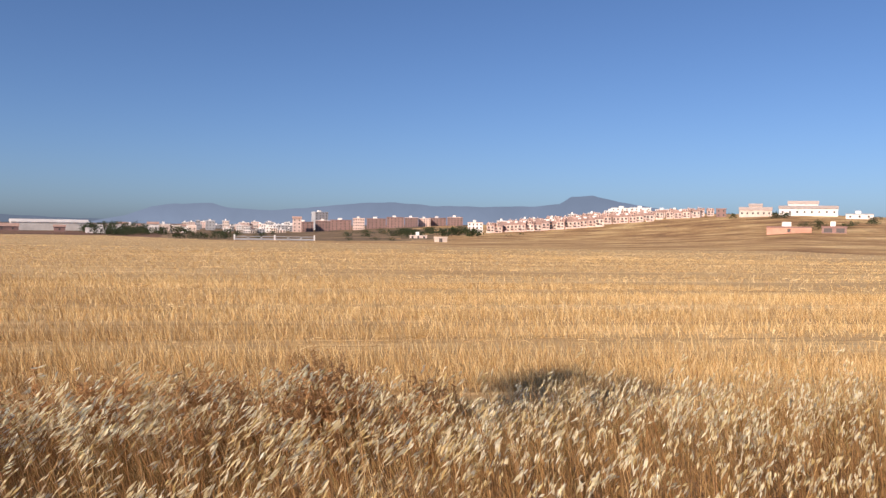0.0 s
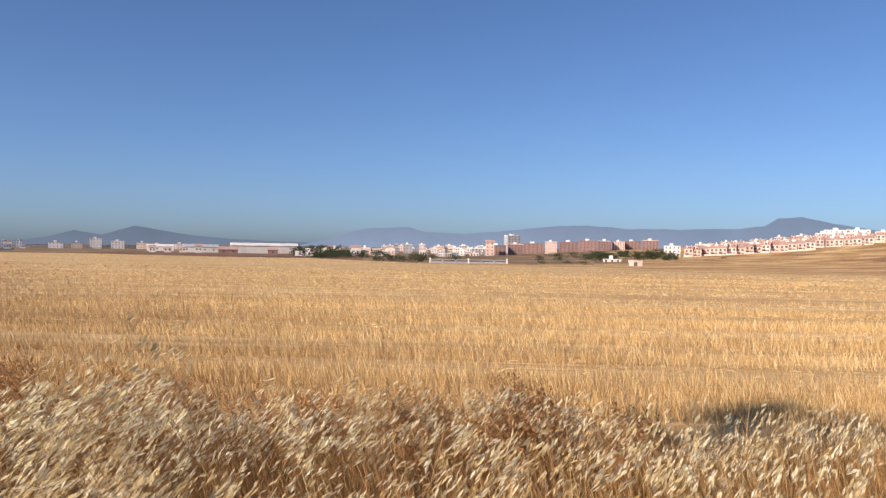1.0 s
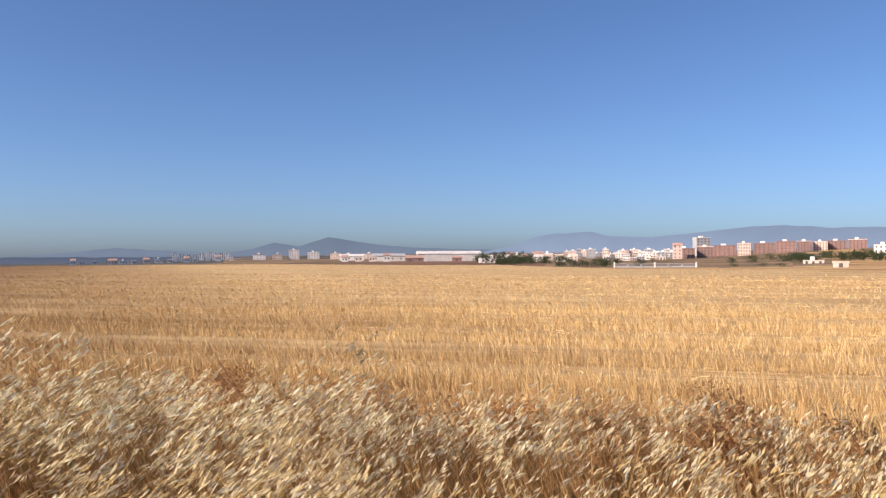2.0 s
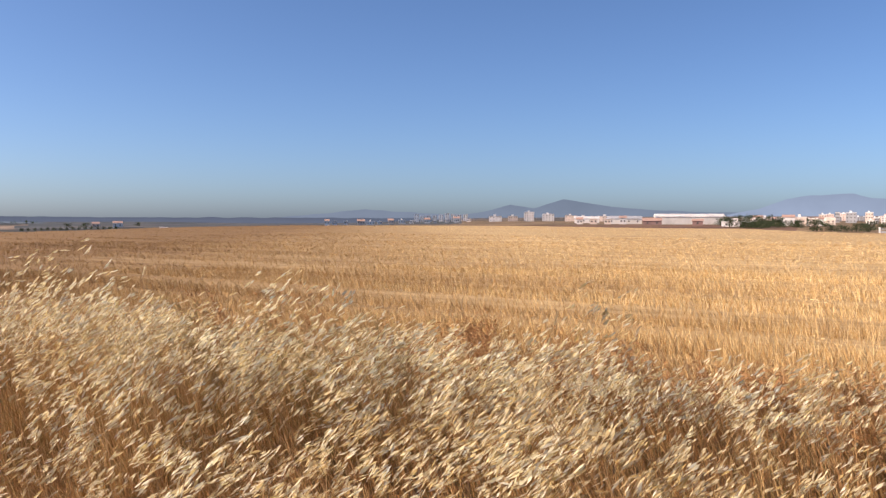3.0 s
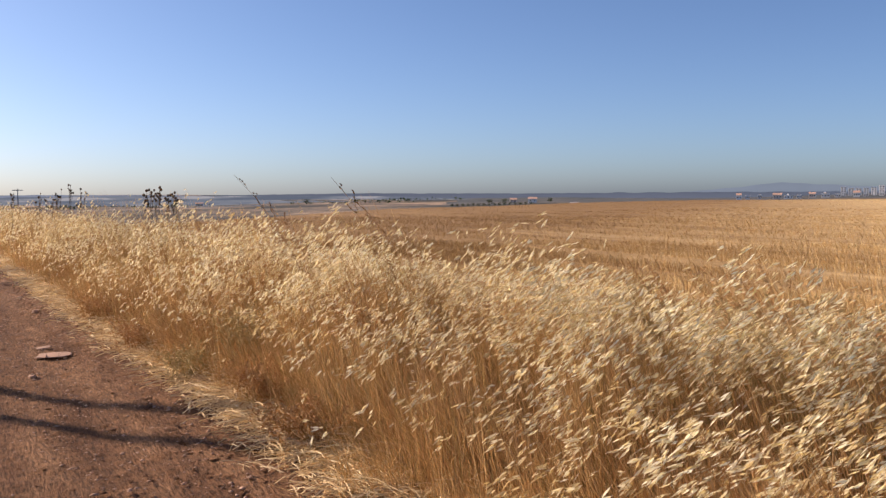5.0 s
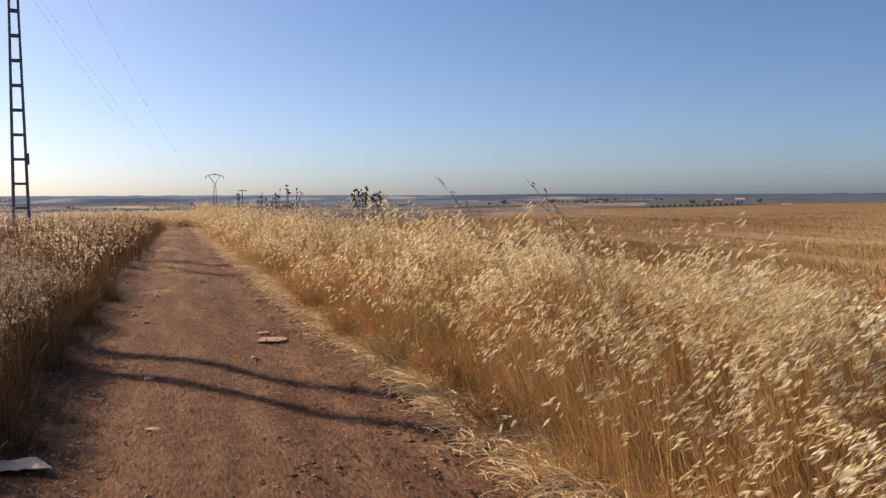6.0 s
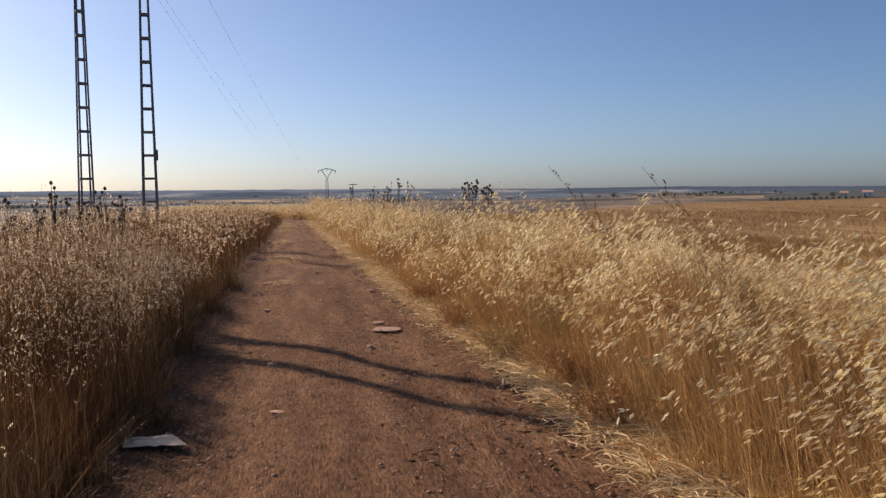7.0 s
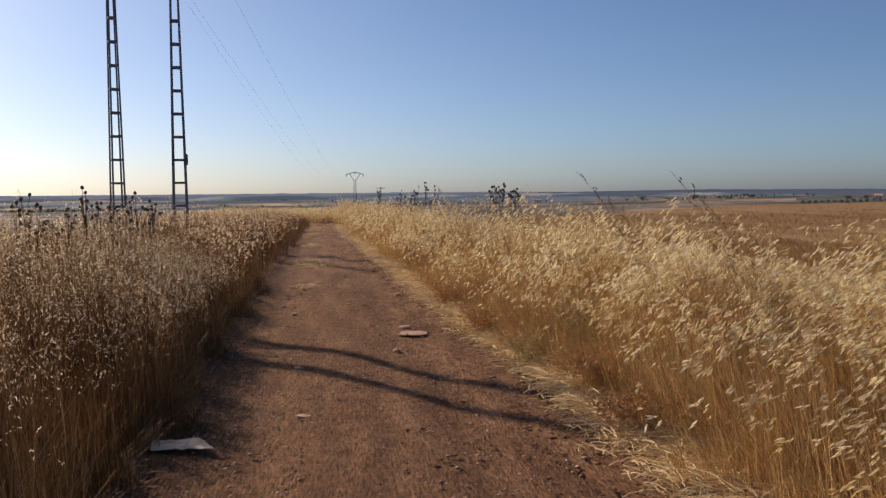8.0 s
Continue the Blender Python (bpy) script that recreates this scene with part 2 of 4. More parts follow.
def big_mesh(name, verts, tris, mats, index=None):
    """A joined mesh of many triangles from arrays, quick to make."""
    me = bpy.data.meshes.new(name)
    verts, tris = np.asarray(verts, np.float32), np.asarray(tris, np.int32)
    me.vertices.add(len(verts))
    me.vertices.foreach_set("co", verts.ravel())
    me.loops.add(tris.size)
    me.loops.foreach_set("vertex_index", tris.ravel())
    me.polygons.add(len(tris))
    me.polygons.foreach_set("loop_start", np.arange(0, tris.size, 3, dtype=np.int32))
    for m in mats:
        me.materials.append(m)
    if index is not None:
        me.polygons.foreach_set("material_index", np.asarray(index, np.int32))
    me.update(calc_edges=True)
    return new(name, me)


def empty(name, m):
    ob = new(name)
    ob.matrix_world = m
    return ob


def part(name, bm, mat, parent, label=""):
    me = bpy.data.meshes.new(name)
    bm.to_mesh(me)
    bm.free()
    me.materials.append(mat)
    ob = new(name, me)
    ob.parent = parent
    return tagged(ob, label) if label else ob


def box_bm(x0, x1, y0, y1, z0, z1, bevel=0.0, bm=None):
    bm = bm or bmesh.new()
    r = bmesh.ops.create_cube(bm, size=1)
    for v in r["verts"]:
        v.co = Vector((x0 + (v.co.x + 0.5) * (x1 - x0), y0 + (v.co.y + 0.5) * (y1 - y0), z0 + (v.co.z + 0.5) * (z1 - z0)))
    if bevel:
        bmesh.ops.bevel(bm, geom=list({e for v in r["verts"] for e in v.link_edges}), offset=bevel, segments=1, affect="EDGES")
    return bm


def bar_bm(a, b, w, bm=None, w2=None):
    """A square bar from a to b, w thick (w2 at b)."""
    bm = bm or bmesh.new()
    a, b = Vector(a), Vector(b)
    d = (b - a).normalized()
    s = d.orthogonal().normalized()
    u = d.cross(s)
    ring = []
    for p, t in ((a, w), (b, w2 or w)):
        ring.append([bm.verts.new(p + (s * i + u * j) * t / 2) for i, j in ((-1, -1), (1, -1), (1, 1), (-1, 1))])
    for k in range(4):
        bm.faces.new((ring[0][k], ring[0][(k + 1) % 4], ring[1][(k + 1) % 4], ring[1][k]))
    bm.faces.new(ring[0][::-1])
    bm.faces.new(ring[1])
    return bm


# ---------------------------------------------------------------- the lie of the land
EYE_Z = 1.6
EDGE_B = [-180, -60, -25, 0, 12, 19, 26, 33, 38, 47, 62, 71, 77, 84, 95, 101, 111, 121, 127, 150, 180]
EDGE_E = [1.2, 1.5, 1.8, 1.95, 1.6, 1.27, 0.88, 0.76, 0.6, 0.44, 0.43, 0.53, 0.53, 0.76, 0.85, 0.99, 0.97, 0.84, 1.0, 1.1, 1.2]
FAR_R = [300, 440, 640, 1000, 1600, 3000, 4800]
LAND = {
    -180: (-1.5, -1.3, -1.0, -0.7, -0.4, -0.1, 0.0),
    -25: (-1.9, -1.6, -1.2, -0.9, -0.5, -0.12, 0.10),
    10: (-2.0, -1.6, -1.2, -0.9, -0.5, -0.15, 0.07),
    35: (-1.2, -1.0, -0.8, -0.62, -0.5, -0.36, -0.2),
    50: (-0.75, -0.7, -0.6, -0.5, -0.42, -0.33, -0.2),
    60: (-0.65, -0.6, -0.45, -0.25, -0.12, 0.0, 0.05),
    75: (-0.7, -0.6, -0.35, -0.2, -0.05, 0.1, 0.2),
    85: (-0.85, -0.75, -0.5, -0.25, 0.0, 0.15, 0.25),
    92: (-0.85, -0.7, -0.4, 0.0, 0.2, 0.25, 0.3),
    98: (-0.75, -0.6, -0.15, 0.35, 0.38, 0.38, 0.4),
    102: (-0.75, -0.5, -0.1, 0.5, 0.5, 0.45, 0.42),
    106: (-0.75, -0.5, 0.15, 0.95, 0.8, 0.7, 0.5),
    110: (-0.75, -0.4, 0.5, 1.4, 1.1, 0.8, 0.6),
    114: (-0.6, -0.2, 0.85, 1.5, 1.2, 0.9, 0.7),
    117: (-0.5, 0.1, 1.15, 1.4, 1.2, 0.9, 0.8),
    122: (-0.1, 0.55, 1.34, 1.45, 1.2, 1.0, 0.8),
    128: (-0.1, 0.6, 1.2, 1.2, 1.1, 0.9, 0.7),
    150: (-0.8, -0.4, 0.2, 0.3, 0.3, 0.2, 0.2),
    180: (-1.5, -1.3, -1.0, -0.7, -0.4, -0.1, 0.0),
}
LAND_B = list(LAND)


def land_height(b, r):
    """Height of the ground at bearing b (degrees from +y, clockwise) and distance r."""
    edge = 1.5 / math.tan(radians(np.interp(b, EDGE_B, EDGE_E)))
    if r <= edge:
        return 0.0
    els = [np.interp(b, LAND_B, [LAND[k][i] for k in LAND_B]) for i in range(len(FAR_R))]
    e0 = -math.degrees(math.atan(EYE_Z / edge))
    rs = [math.log(edge), math.log(edge * 1.35)] + [math.log(q) for q in FAR_R]
    dip = min(e0 - 0.12, els[0] + 0.1) if els[0] < e0 else e0 - 0.05
    el = np.interp(math.log(r), rs, [e0, dip] + els)
    z = EYE_Z + r * math.tan(radians(float(el)))
    if b < 50 and r > 250:        # rolling swells in the open valley
        roll = noise.noise(Vector((r * math.sin(radians(b)) / 420, r * math.cos(radians(b)) / 420, 7)))
        z += roll * r * 0.006 * min(1, (50 - b) / 15) * min(1, r / 250 - 1) * max(0.0, 1 - r / 4800)
    return z


def spot(b, r, sink=0.3):
    z = land_height(b, r) - sink
    return pose(r * math.sin(radians(b)), r * math.cos(radians(b)), z, 0, 0, -b)


# ---------------------------------------------------------------- ground
bearings = np.concatenate([np.arange(-180, -30, 5.0), np.arange(-30, 132, 0.75), np.arange(132, 180, 4.0)])
radii = [0.0, 1.5, 3, 5, 8, 12, 18, 26, 36, 46] + [46 * 1.07 ** k for k in range(1, 69)] + [4800]
gv, gf, gi = [(0, 0, -0.05)], [], []
nb = len(bearings)
for r in radii[1:]:
    for b in bearings:
        z = land_height(b, r) - 0.05
        gv.append((r * math.sin(radians(b)), r * math.cos(radians(b)), z))
for k in range(nb):
    gf.append((0, 1 + k, 1 + (k + 1) % nb))
    gi.append(0)
for j in range(len(radii) - 2):
    for k in range(nb):
        a, c = 1 + j * nb + k, 1 + j * nb + (k + 1) % nb
        gf.append((a, a + nb, c + nb, c))
        r, b = radii[j + 1], bearings[k]
        edge = 1.5 / math.tan(radians(np.interp(b, EDGE_B, EDGE_E)))
        gi.append(0 if r < edge else 5 if 30 + 3 * noise.noise(Vector((r / 300, 3, 1))) < b < 58 and r > 820 + 160 * noise.noise(Vector((b / 2.5, 11, 1))) else 2 if b < 52 or r > 1300 else 4 if b < 80 and r < 620 else 3 if b < 98 + 9 * noise.noise(Vector((r / 60, b / 3, 2))) and r > 360 + 90 * noise.noise(Vector((b / 2, 7, 1))) else 1)
ground = mesh_object("ground", gv, gf, [M_FIELD, M_SLOPE, M_LAND, M_TOWN, M_PLOUGH, M_WOODLAND], smooth=True)
ground.data.polygons.foreach_set("material_index", gi)
tagged(ground, "harvested straw-coloured field and dry rolling land reaching the horizon", "ground", kind="structure")


def track_edges(y):
    """Left and right edge of the dirt track at y."""
    left = np.interp(y, [-8, 4, 9, 19, 30, 42, 55], [-1.3, -1.3, -1.5, -1.68, -1.65, -1.75, -2.6])
    right = np.interp(y, [-8, 4, 6.5, 10.5, 17.3, 27.5, 41, 55], [1.8, 1.75, 1.62, 1.36, 1.02, 0.52, -0.05, -1.2])
    return float(left), float(right)


tv, tf = [], []
ys = list(np.arange(-8, 3, 0.4)) + list(np.arange(3, 14, 0.05)) + list(np.arange(14, 56, 0.5))
NX = 72
for y in ys:
    l, r = track_edges(y)
    for i in range(NX + 1):
        u = i / NX
        x = l - 0.5 + u * (r - l + 1.0)
        rut = -0.035 * (math.exp(-((u - 0.30) / 0.09) ** 2) + math.exp(-((u - 0.70) / 0.09) ** 2)) + 0.02 * math.exp(-((u - 0.5) / 0.12) ** 2)
        z = rut + 0.02 * noise.noise(Vector((x * 1.3, y * 0.8, 1))) + 0.012 * noise.noise(Vector((x * 5, y * 4, 3))) + 0.026 * abs(noise.noise(Vector((x * 13, y * 11, 6)))) + 0.012 * noise.noise(Vector((x * 27, y * 23, 9))) + 0.008
        if i in (0, NX):
            z = -0.06
        tv.append((x, y, z))
for j in range(len(ys) - 1):
    for i in range(NX):
        a = j * (NX + 1) + i
        tf.append((a, a + 1, a + NX + 2, a + NX + 1))
track = mesh_object("road", tv, tf, M_TRACK, smooth=True)
tagged(track, "rutted reddish dirt farm track with loose stones", "track", kind="structure")

# verge soil on both sides of the track
for nm, side in (("verge_1", 1), ("verge_2", -1)):
    vv, vf = [], []
    yy = np.arange(-9, 56, 0.5)
    for y in yy:
        l, r = track_edges(y)
        x0, x1 = (r - 0.1, r + 4.6) if side > 0 else (l + 0.1, l - 5.5)
        for i in range(13):
            u = i / 12
            z = 0.05 * math.sin(math.pi * min(1, u * 1.6)) + 0.03 * noise.noise(Vector((u * 6, y, side))) - (0.08 if i in (0, 12) else 0)
            vv.append((x0 + u * (x1 - x0), y, z))
    for j in range(len(yy) - 1):
        for i in range(12):
            a = j * 13 + i
            vf.append((a, a + 1, a + 14, a + 13) if side > 0 else (a, a + 13, a + 14, a + 1))
    tagged(mesh_object(nm, vv, vf, M_VERGE, smooth=True), "brown litter-strewn verge soil beside the track", "verge", kind="structure")

# ---------------------------------------------------------------- dry grass
WIND = np.array([-0.64, 0.77, 0.0])
rng = np.random.default_rng(7)


def unit(v):
    return v / np.maximum(np.linalg.norm(v, axis=-1, keepdims=True), 1e-9)


def ribbons(base, height, lean, width, segs):
    """Bent blades: base (n,3), height (n), lean (n,3) sideways reach at the tip. Returns verts, tris and the points along."""
    n = len(base)
    ang = rng.uniform(0, 2 * np.pi, n)
    side = np.stack([np.cos(ang), np.sin(ang), np.zeros(n)], 1)
    s = np.linspace(0, 1, segs + 1)
    pts = base[:, None] + np.array([0, 0, 1.0]) * (height[:, None, None] * s[None, :, None]) + lean[:, None] * (s[None, :, None] ** 2)
    w = (width[:, None] * (1 - 0.65 * s[None]))[:, :, None] * side[:, None] * 0.5
    verts = np.stack([pts - w, pts + w], 2).reshape(n, -1, 3)
    q = []
    for k in range(segs):
        a = 2 * k
        q += [(a, a + 1, a + 3), (a, a + 3, a + 2)]
    tris = (np.arange(n)[:, None, None] * verts.shape[1] + np.array(q)[None]).reshape(-1, 3)
    return verts.reshape(-1, 3), tris, pts


def spikelets(at, way, length, width, solid):
    """Drooping husks at points: narrow spindles, closed where solid, else folded in two."""
    n = len(at)
    r = unit(rng.normal(size=(n, 3)))
    s = unit(np.cross(way, r))
    t = np.cross(way, s)
    mid = at + way * (length * 0.42)[:, None]
    tip = at + way * length[:, None]
    w = width[:, None] * 0.5
    if solid:
        verts = np.stack([at, mid + s * w, mid - s * w * 0.6 + t * w * 0.9, tip], 1)
        q = [(0, 1, 2), (0, 2, 3), (0, 3, 1), (1, 3, 2)]
    else:
        verts = np.stack([at, mid + s * w, tip, mid - s * w], 1)
        q = [(0, 1, 2), (0, 2, 3)]
    tris = (np.arange(n)[:, None, None] * verts.shape[1] + np.array(q)[None]).reshape(-1, 3)
    return verts.reshape(-1, 3), tris


def oats(name, xy, height, heads, solid, segs, fat=1.0, leaf=0.5, label="", lean=0.34, head_len=0.047, mats=(M_OAT_STEM, M_OAT_HEAD, M_OAT_LEAF), bearing=0.42, bare=0.22, stroke=0.042, loose=0.17):
    """One stand of wild oats: stems, dry leaves and loose panicles of husks."""
    n = len(xy)
    base = np.column_stack([xy, np.zeros(n)])
    gust = np.array([noise.noise(Vector((x * 0.5, y * 0.5, 5))) for x, y in xy])
    reach = (height * (lean + 0.22 * gust + rng.normal(0, 0.10, n)))[:, None] * WIND + rng.normal(0, 0.06, (n, 3)) * height[:, None] * [1, 1, 0]
    v1, t1, pts = ribbons(base, height, reach, rng.uniform(0.003, 0.005, n) * fat, segs)
    V, T, I = [v1], [t1], [np.zeros(len(t1))]
    count = len(v1)
    k = int(n * leaf)
    pick = rng.integers(0, n, k)
    lh = height[pick] * rng.uniform(0.35, 0.75, k)
    lr = np.clip(rng.normal(0, 0.2, (k, 3)), -0.3, 0.3) * [1, 1, 0] + WIND * 0.10
    v2, t2, _ = ribbons(base[pick] + rng.normal(0, 0.02, (k, 3)) * [1, 1, 0], lh, lr, rng.uniform(0.004, 0.009, k) * fat, 2)
    V.append(v2), T.append(t2 + count), I.append(np.full(len(t2), 2))
    count += len(v2)
    bears = np.nonzero(rng.uniform(size=n) < bearing * np.clip((height - bare) / 0.42, 0.0, 1))[0]
    each = 4                                # husks to a panicle, strung along its own line
    who = np.repeat(bears, max(1, round(heads / each)))
    m = len(who)
    s = 1 - rng.uniform(0, 1, m) ** 1.4 * 0.26
    at = base[who] + np.array([0, 0, 1.0]) * (height[who] * s)[:, None] + reach[who] * (s ** 2)[:, None] + rng.normal(0, 0.026, (m, 3))
    way = unit(np.array([0, 0, -0.76]) * rng.uniform(0.6, 1.5, m)[:, None] + WIND * rng.uniform(0.6, 1.2, m)[:, None] + rng.normal(0, loose, (m, 3)))
    many = np.repeat(np.arange(m), each)
    mm = len(many)
    at = at[many] + way[many] * (rng.uniform(-0.25, 1.0, mm) * stroke * rng.uniform(0.7, 1.2, m)[many])[:, None] + rng.normal(0, 0.0045 * fat ** 0.5, (mm, 3))
    way = unit(way[many] + rng.normal(0, 0.12, (mm, 3)))
    v3, t3 = spikelets(at, way, rng.uniform(0.6, 1.2, mm) * head_len * fat ** 0.5, rng.uniform(0.0052, 0.0088, mm) * fat * head_len / 0.036, solid)
    V.append(v3), T.append(t3 + count), I.append(np.ones(len(t3)))
    ob = big_mesh(name, np.concatenate(V), np.concatenate(T), mats, np.concatenate(I))
    return tagged(ob, label, "dry grass", kind="stuff")


def scatter(n, x0, x1, y0, y1):
    return np.column_stack([rng.uniform(x0, x1, n), rng.uniform(y0, y1, n)])


def verge_right(n, y0, y1):
    """Places on the right verge: from the track's edge out to the field."""
    p = scatter(n, 0, 1, y0, y1)
    e = np.array([track_edges(y)[1] for y in p[:, 1]])
    wide = np.interp(p[:, 1], [-8, 0, 4, 10, 20, 50], [5.4, 5.2, 4.0, 3.4, 2.8, 2.4])
    u = p[:, 0]
    wob = np.array([0.34 * noise.noise(Vector((y * 1.3, 3, 0))) + 0.26 * noise.noise(Vector((y * 3.6, 5, 0))) for y in p[:, 1]])
    return np.column_stack([e + 0.16 + wob + u * wide, p[:, 1]]), u


def right_height(xy, u):
    n = len(xy)
    big = np.interp(xy[:, 1], [-8, -2, 1.0, 4, 9, 50], [0.78, 0.78, 0.92, 1.14, 1.28, 1.2])
    rise = np.clip(0.24 + u * 1.9, 0, 1) * np.interp(u, [0, 0.4, 0.75, 1], [1, 1, 0.82, 0.55])
    blot = np.array([noise.noise(Vector((x * 1.1, y * 1.1, 9))) for x, y in xy])
    fine = np.array([noise.noise(Vector((x * 3.2, y * 3.2, 29))) for x, y in xy])
    return big * rise * (0.93 + 0.55 * blot + 0.30 * fine) * rng.uniform(0.58, 1.10, n)


xy, u = verge_right(21000, -7, 9)
oats("wild_oats", xy, right_height(xy, u), 20, False, 3, 1.0, 1.2, "wind-bent dry wild oats with pale drooping husks on the verge", bearing=np.interp(xy[:, 1], [-0.5, 0.6, 2.0, 5.0], [0.22, 0.26, 0.46, 0.36]), head_len=0.050, bare=np.interp(xy[:, 1], [1.0, 5.0], [0.12, 0.42]))
xy, u = verge_right(9000, 0.5, 14)     # bare stems standing thick along the track's edge
xy[:, 0] -= u * 0.74 * np.interp(xy[:, 1], [0, 4, 10, 20], [5.2, 4.0, 3.4, 2.8])
oats("wild_oats", xy, rng.uniform(0.16, 0.52, 9000) * np.clip(0.5 + 1.3 * u, 0, 1.25) * np.array([1 + 1.1 * noise.noise(Vector((q * 2.4, w * 2.4, 31))) for q, w in xy]), 7, False, 2, 1.0, 1.4, "dense bare tawny grass stems along the track edge", lean=0.2, bearing=0.05)
xy, u = verge_right(14000, 9, 22)
oats("wild_oats", xy, right_height(xy, u), 12, False, 2, 1.4, 0.8, "dry cream-headed wild oats along the track edge", bare=0.36)
xy, u = verge_right(12000, 22, 52)
oats("wild_oats", xy, right_height(xy, u), 8, False, 2, 2.0, 0.6, "pale dry wild oats where the track drops away")


def verge_left(n, y0, y1):
    p = scatter(n, 0, 1, y0, y1)
    e = np.array([track_edges(y)[0] for y in p[:, 1]])
    wob = np.array([0.36 * noise.noise(Vector((y * 1.1, 13, 0))) + 0.18 * noise.noise(Vector((y * 3.5, 15, 0))) for y in p[:, 1]])
    return np.column_stack([e + 0.08 + wob - p[:, 0] ** 1.3 * 4.6, p[:, 1]]), p[:, 0]


def left_height(xy, u):
    blot = np.array([noise.noise(Vector((x * 0.8, y * 0.8, 19))) for x, y in xy])
    return np.interp(xy[:, 1], [0, 16, 30, 50], [1.5, 1.45, 1.1, 0.75]) * np.clip(0.50 + u * 1.7, 0, 1) * (0.85 + 0.40 * blot) * rng.uniform(0.56, 1.06, len(xy))


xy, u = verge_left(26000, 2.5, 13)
oats("wild_oats", xy, left_height(xy, u), 16, False, 3, 1.15, 1.0, "tall tawny wild oats in their own shade beside the track", 0.12, 0.020, (M_SHADED_STEM, M_TAWNY_HEAD, M_SHADED_STEM), bearing=0.6, bare=np.interp(xy[:, 1], [4.0, 7.0], [0.66, 0.40]), stroke=0.05, loose=0.75)
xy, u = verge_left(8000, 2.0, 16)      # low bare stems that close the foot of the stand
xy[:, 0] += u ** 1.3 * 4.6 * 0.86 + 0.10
oats("wild_oats", xy, rng.uniform(0.12, 0.5, 8000) * np.clip(0.45 + 1.2 * u, 0, 1.2), 4, False, 2, 1.0, 1.3, "low shaded tawny grass at the track edge", 0.12, 0.02, (M_SHADED_STEM, M_TAWNY_HEAD, M_SHADED_STEM), bearing=0.0)
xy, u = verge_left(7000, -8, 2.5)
oats("wild_oats", xy, left_height(xy, u), 9, False, 2, 1.3, 0.8, "tall tawny wild oats on the verge behind", 0.12, 0.028, (M_SHADED_STEM, M_TAWNY_HEAD, M_SHADED_STEM), bearing=0.40, bare=0.42, stroke=0.035, loose=0.75)
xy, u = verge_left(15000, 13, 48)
oats("wild_oats", xy, left_height(xy, u), 9, False, 2, 2.0, 0.4, "tall tawny wild oats on the far stretch of verge", 0.12, 0.034, (M_SHADED_STEM, M_TAWNY_HEAD, M_SHADED_STEM), bare=0.4, stroke=0.035, loose=0.75)

xy = np.column_stack([rng.uniform(-9, 2.5, 9000), rng.uniform(47, 66, 9000)])
oats("wild_oats", xy, rng.uniform(0.3, 0.75, 9000), 7, False, 2, 2.6, 0.5, "low pale grass closing over the far bend of the track", 0.2, 0.05)

# stubble: drilled rows parallel to the track, thinner and coarser further out
V, T, c0 = [], [], 0
for r0, r1, n, fat, hgt in ((5, 14, 130000, 1.5, 0.17), (14, 28, 190000, 2.1, 0.14), (28, 60, 130000, 3.2, 0.12), (60, 190, 80000, 8.5, 0.09)):
    bb = radians(1) * rng.uniform(8, 131, n)
    rr = np.sqrt(rng.uniform(r0 ** 2, r1 ** 2, n))
    x, y = rr * np.sin(bb), rr * np.cos(bb)
    gap = 0.18 if r1 < 30 else 0.36
    x = np.round(x / gap) * gap + rng.normal(0, 0.03, n)
    edge = 1.5 / np.tan(np.radians(np.interp(np.degrees(np.arctan2(x, y)), EDGE_B, EDGE_E)))
    re = np.interp(y, [-8, 4, 6.5, 10.5, 17.3, 27.5, 41, 55], [1.8, 1.75, 1.62, 1.36, 1.02, 0.52, -0.05, -1.2])
    vw = np.interp(y, [-8, 0, 4, 10, 20, 50], [5.2, 5.0, 3.8, 3.2, 2.6, 2.2])
    swath = np.abs(((x - 1.2) / 5.6) % 1.0 - 0.5)       # 0.5 on the wheelings between swaths
    keep = (x > re + vw) & (np.hypot(x, y) < edge) & ~((swath > 0.455) & (rng.uniform(size=n) < 0.93))
    band = np.array([noise.noise(Vector((q * 0.9, w * 0.02, 4))) + 0.6 * noise.noise(Vector((q * 2.6, w * 0.04, 8))) for q, w in zip(x, y)])
    keep &= rng.uniform(size=n) < np.clip(0.58 + 1.9 * band, 0.06, 1)
    x, y, band = x[keep], y[keep], band[keep]
    k = len(x)
    h = rng.uniform(0.55, 1.15, k) * hgt * np.clip(1.0 + 0.7 * band, 0.5, 1.5)
    lean = rng.normal(0, 0.05, (k, 3)) * [1, 1, 0] + WIND * 0.03
    v, t, _ = ribbons(np.column_stack([x, y, np.full(k, -0.05)]), h, lean, np.full(k, 0.0045) * fat, 1)
    V.append(v), T.append(t + c0)
    c0 += len(v)
tagged(big_mesh("stubble", np.concatenate(V), np.concatenate(T), [M_STUBBLE]), "rows of cut golden cereal stubble across the field", "stubble", kind="stuff")

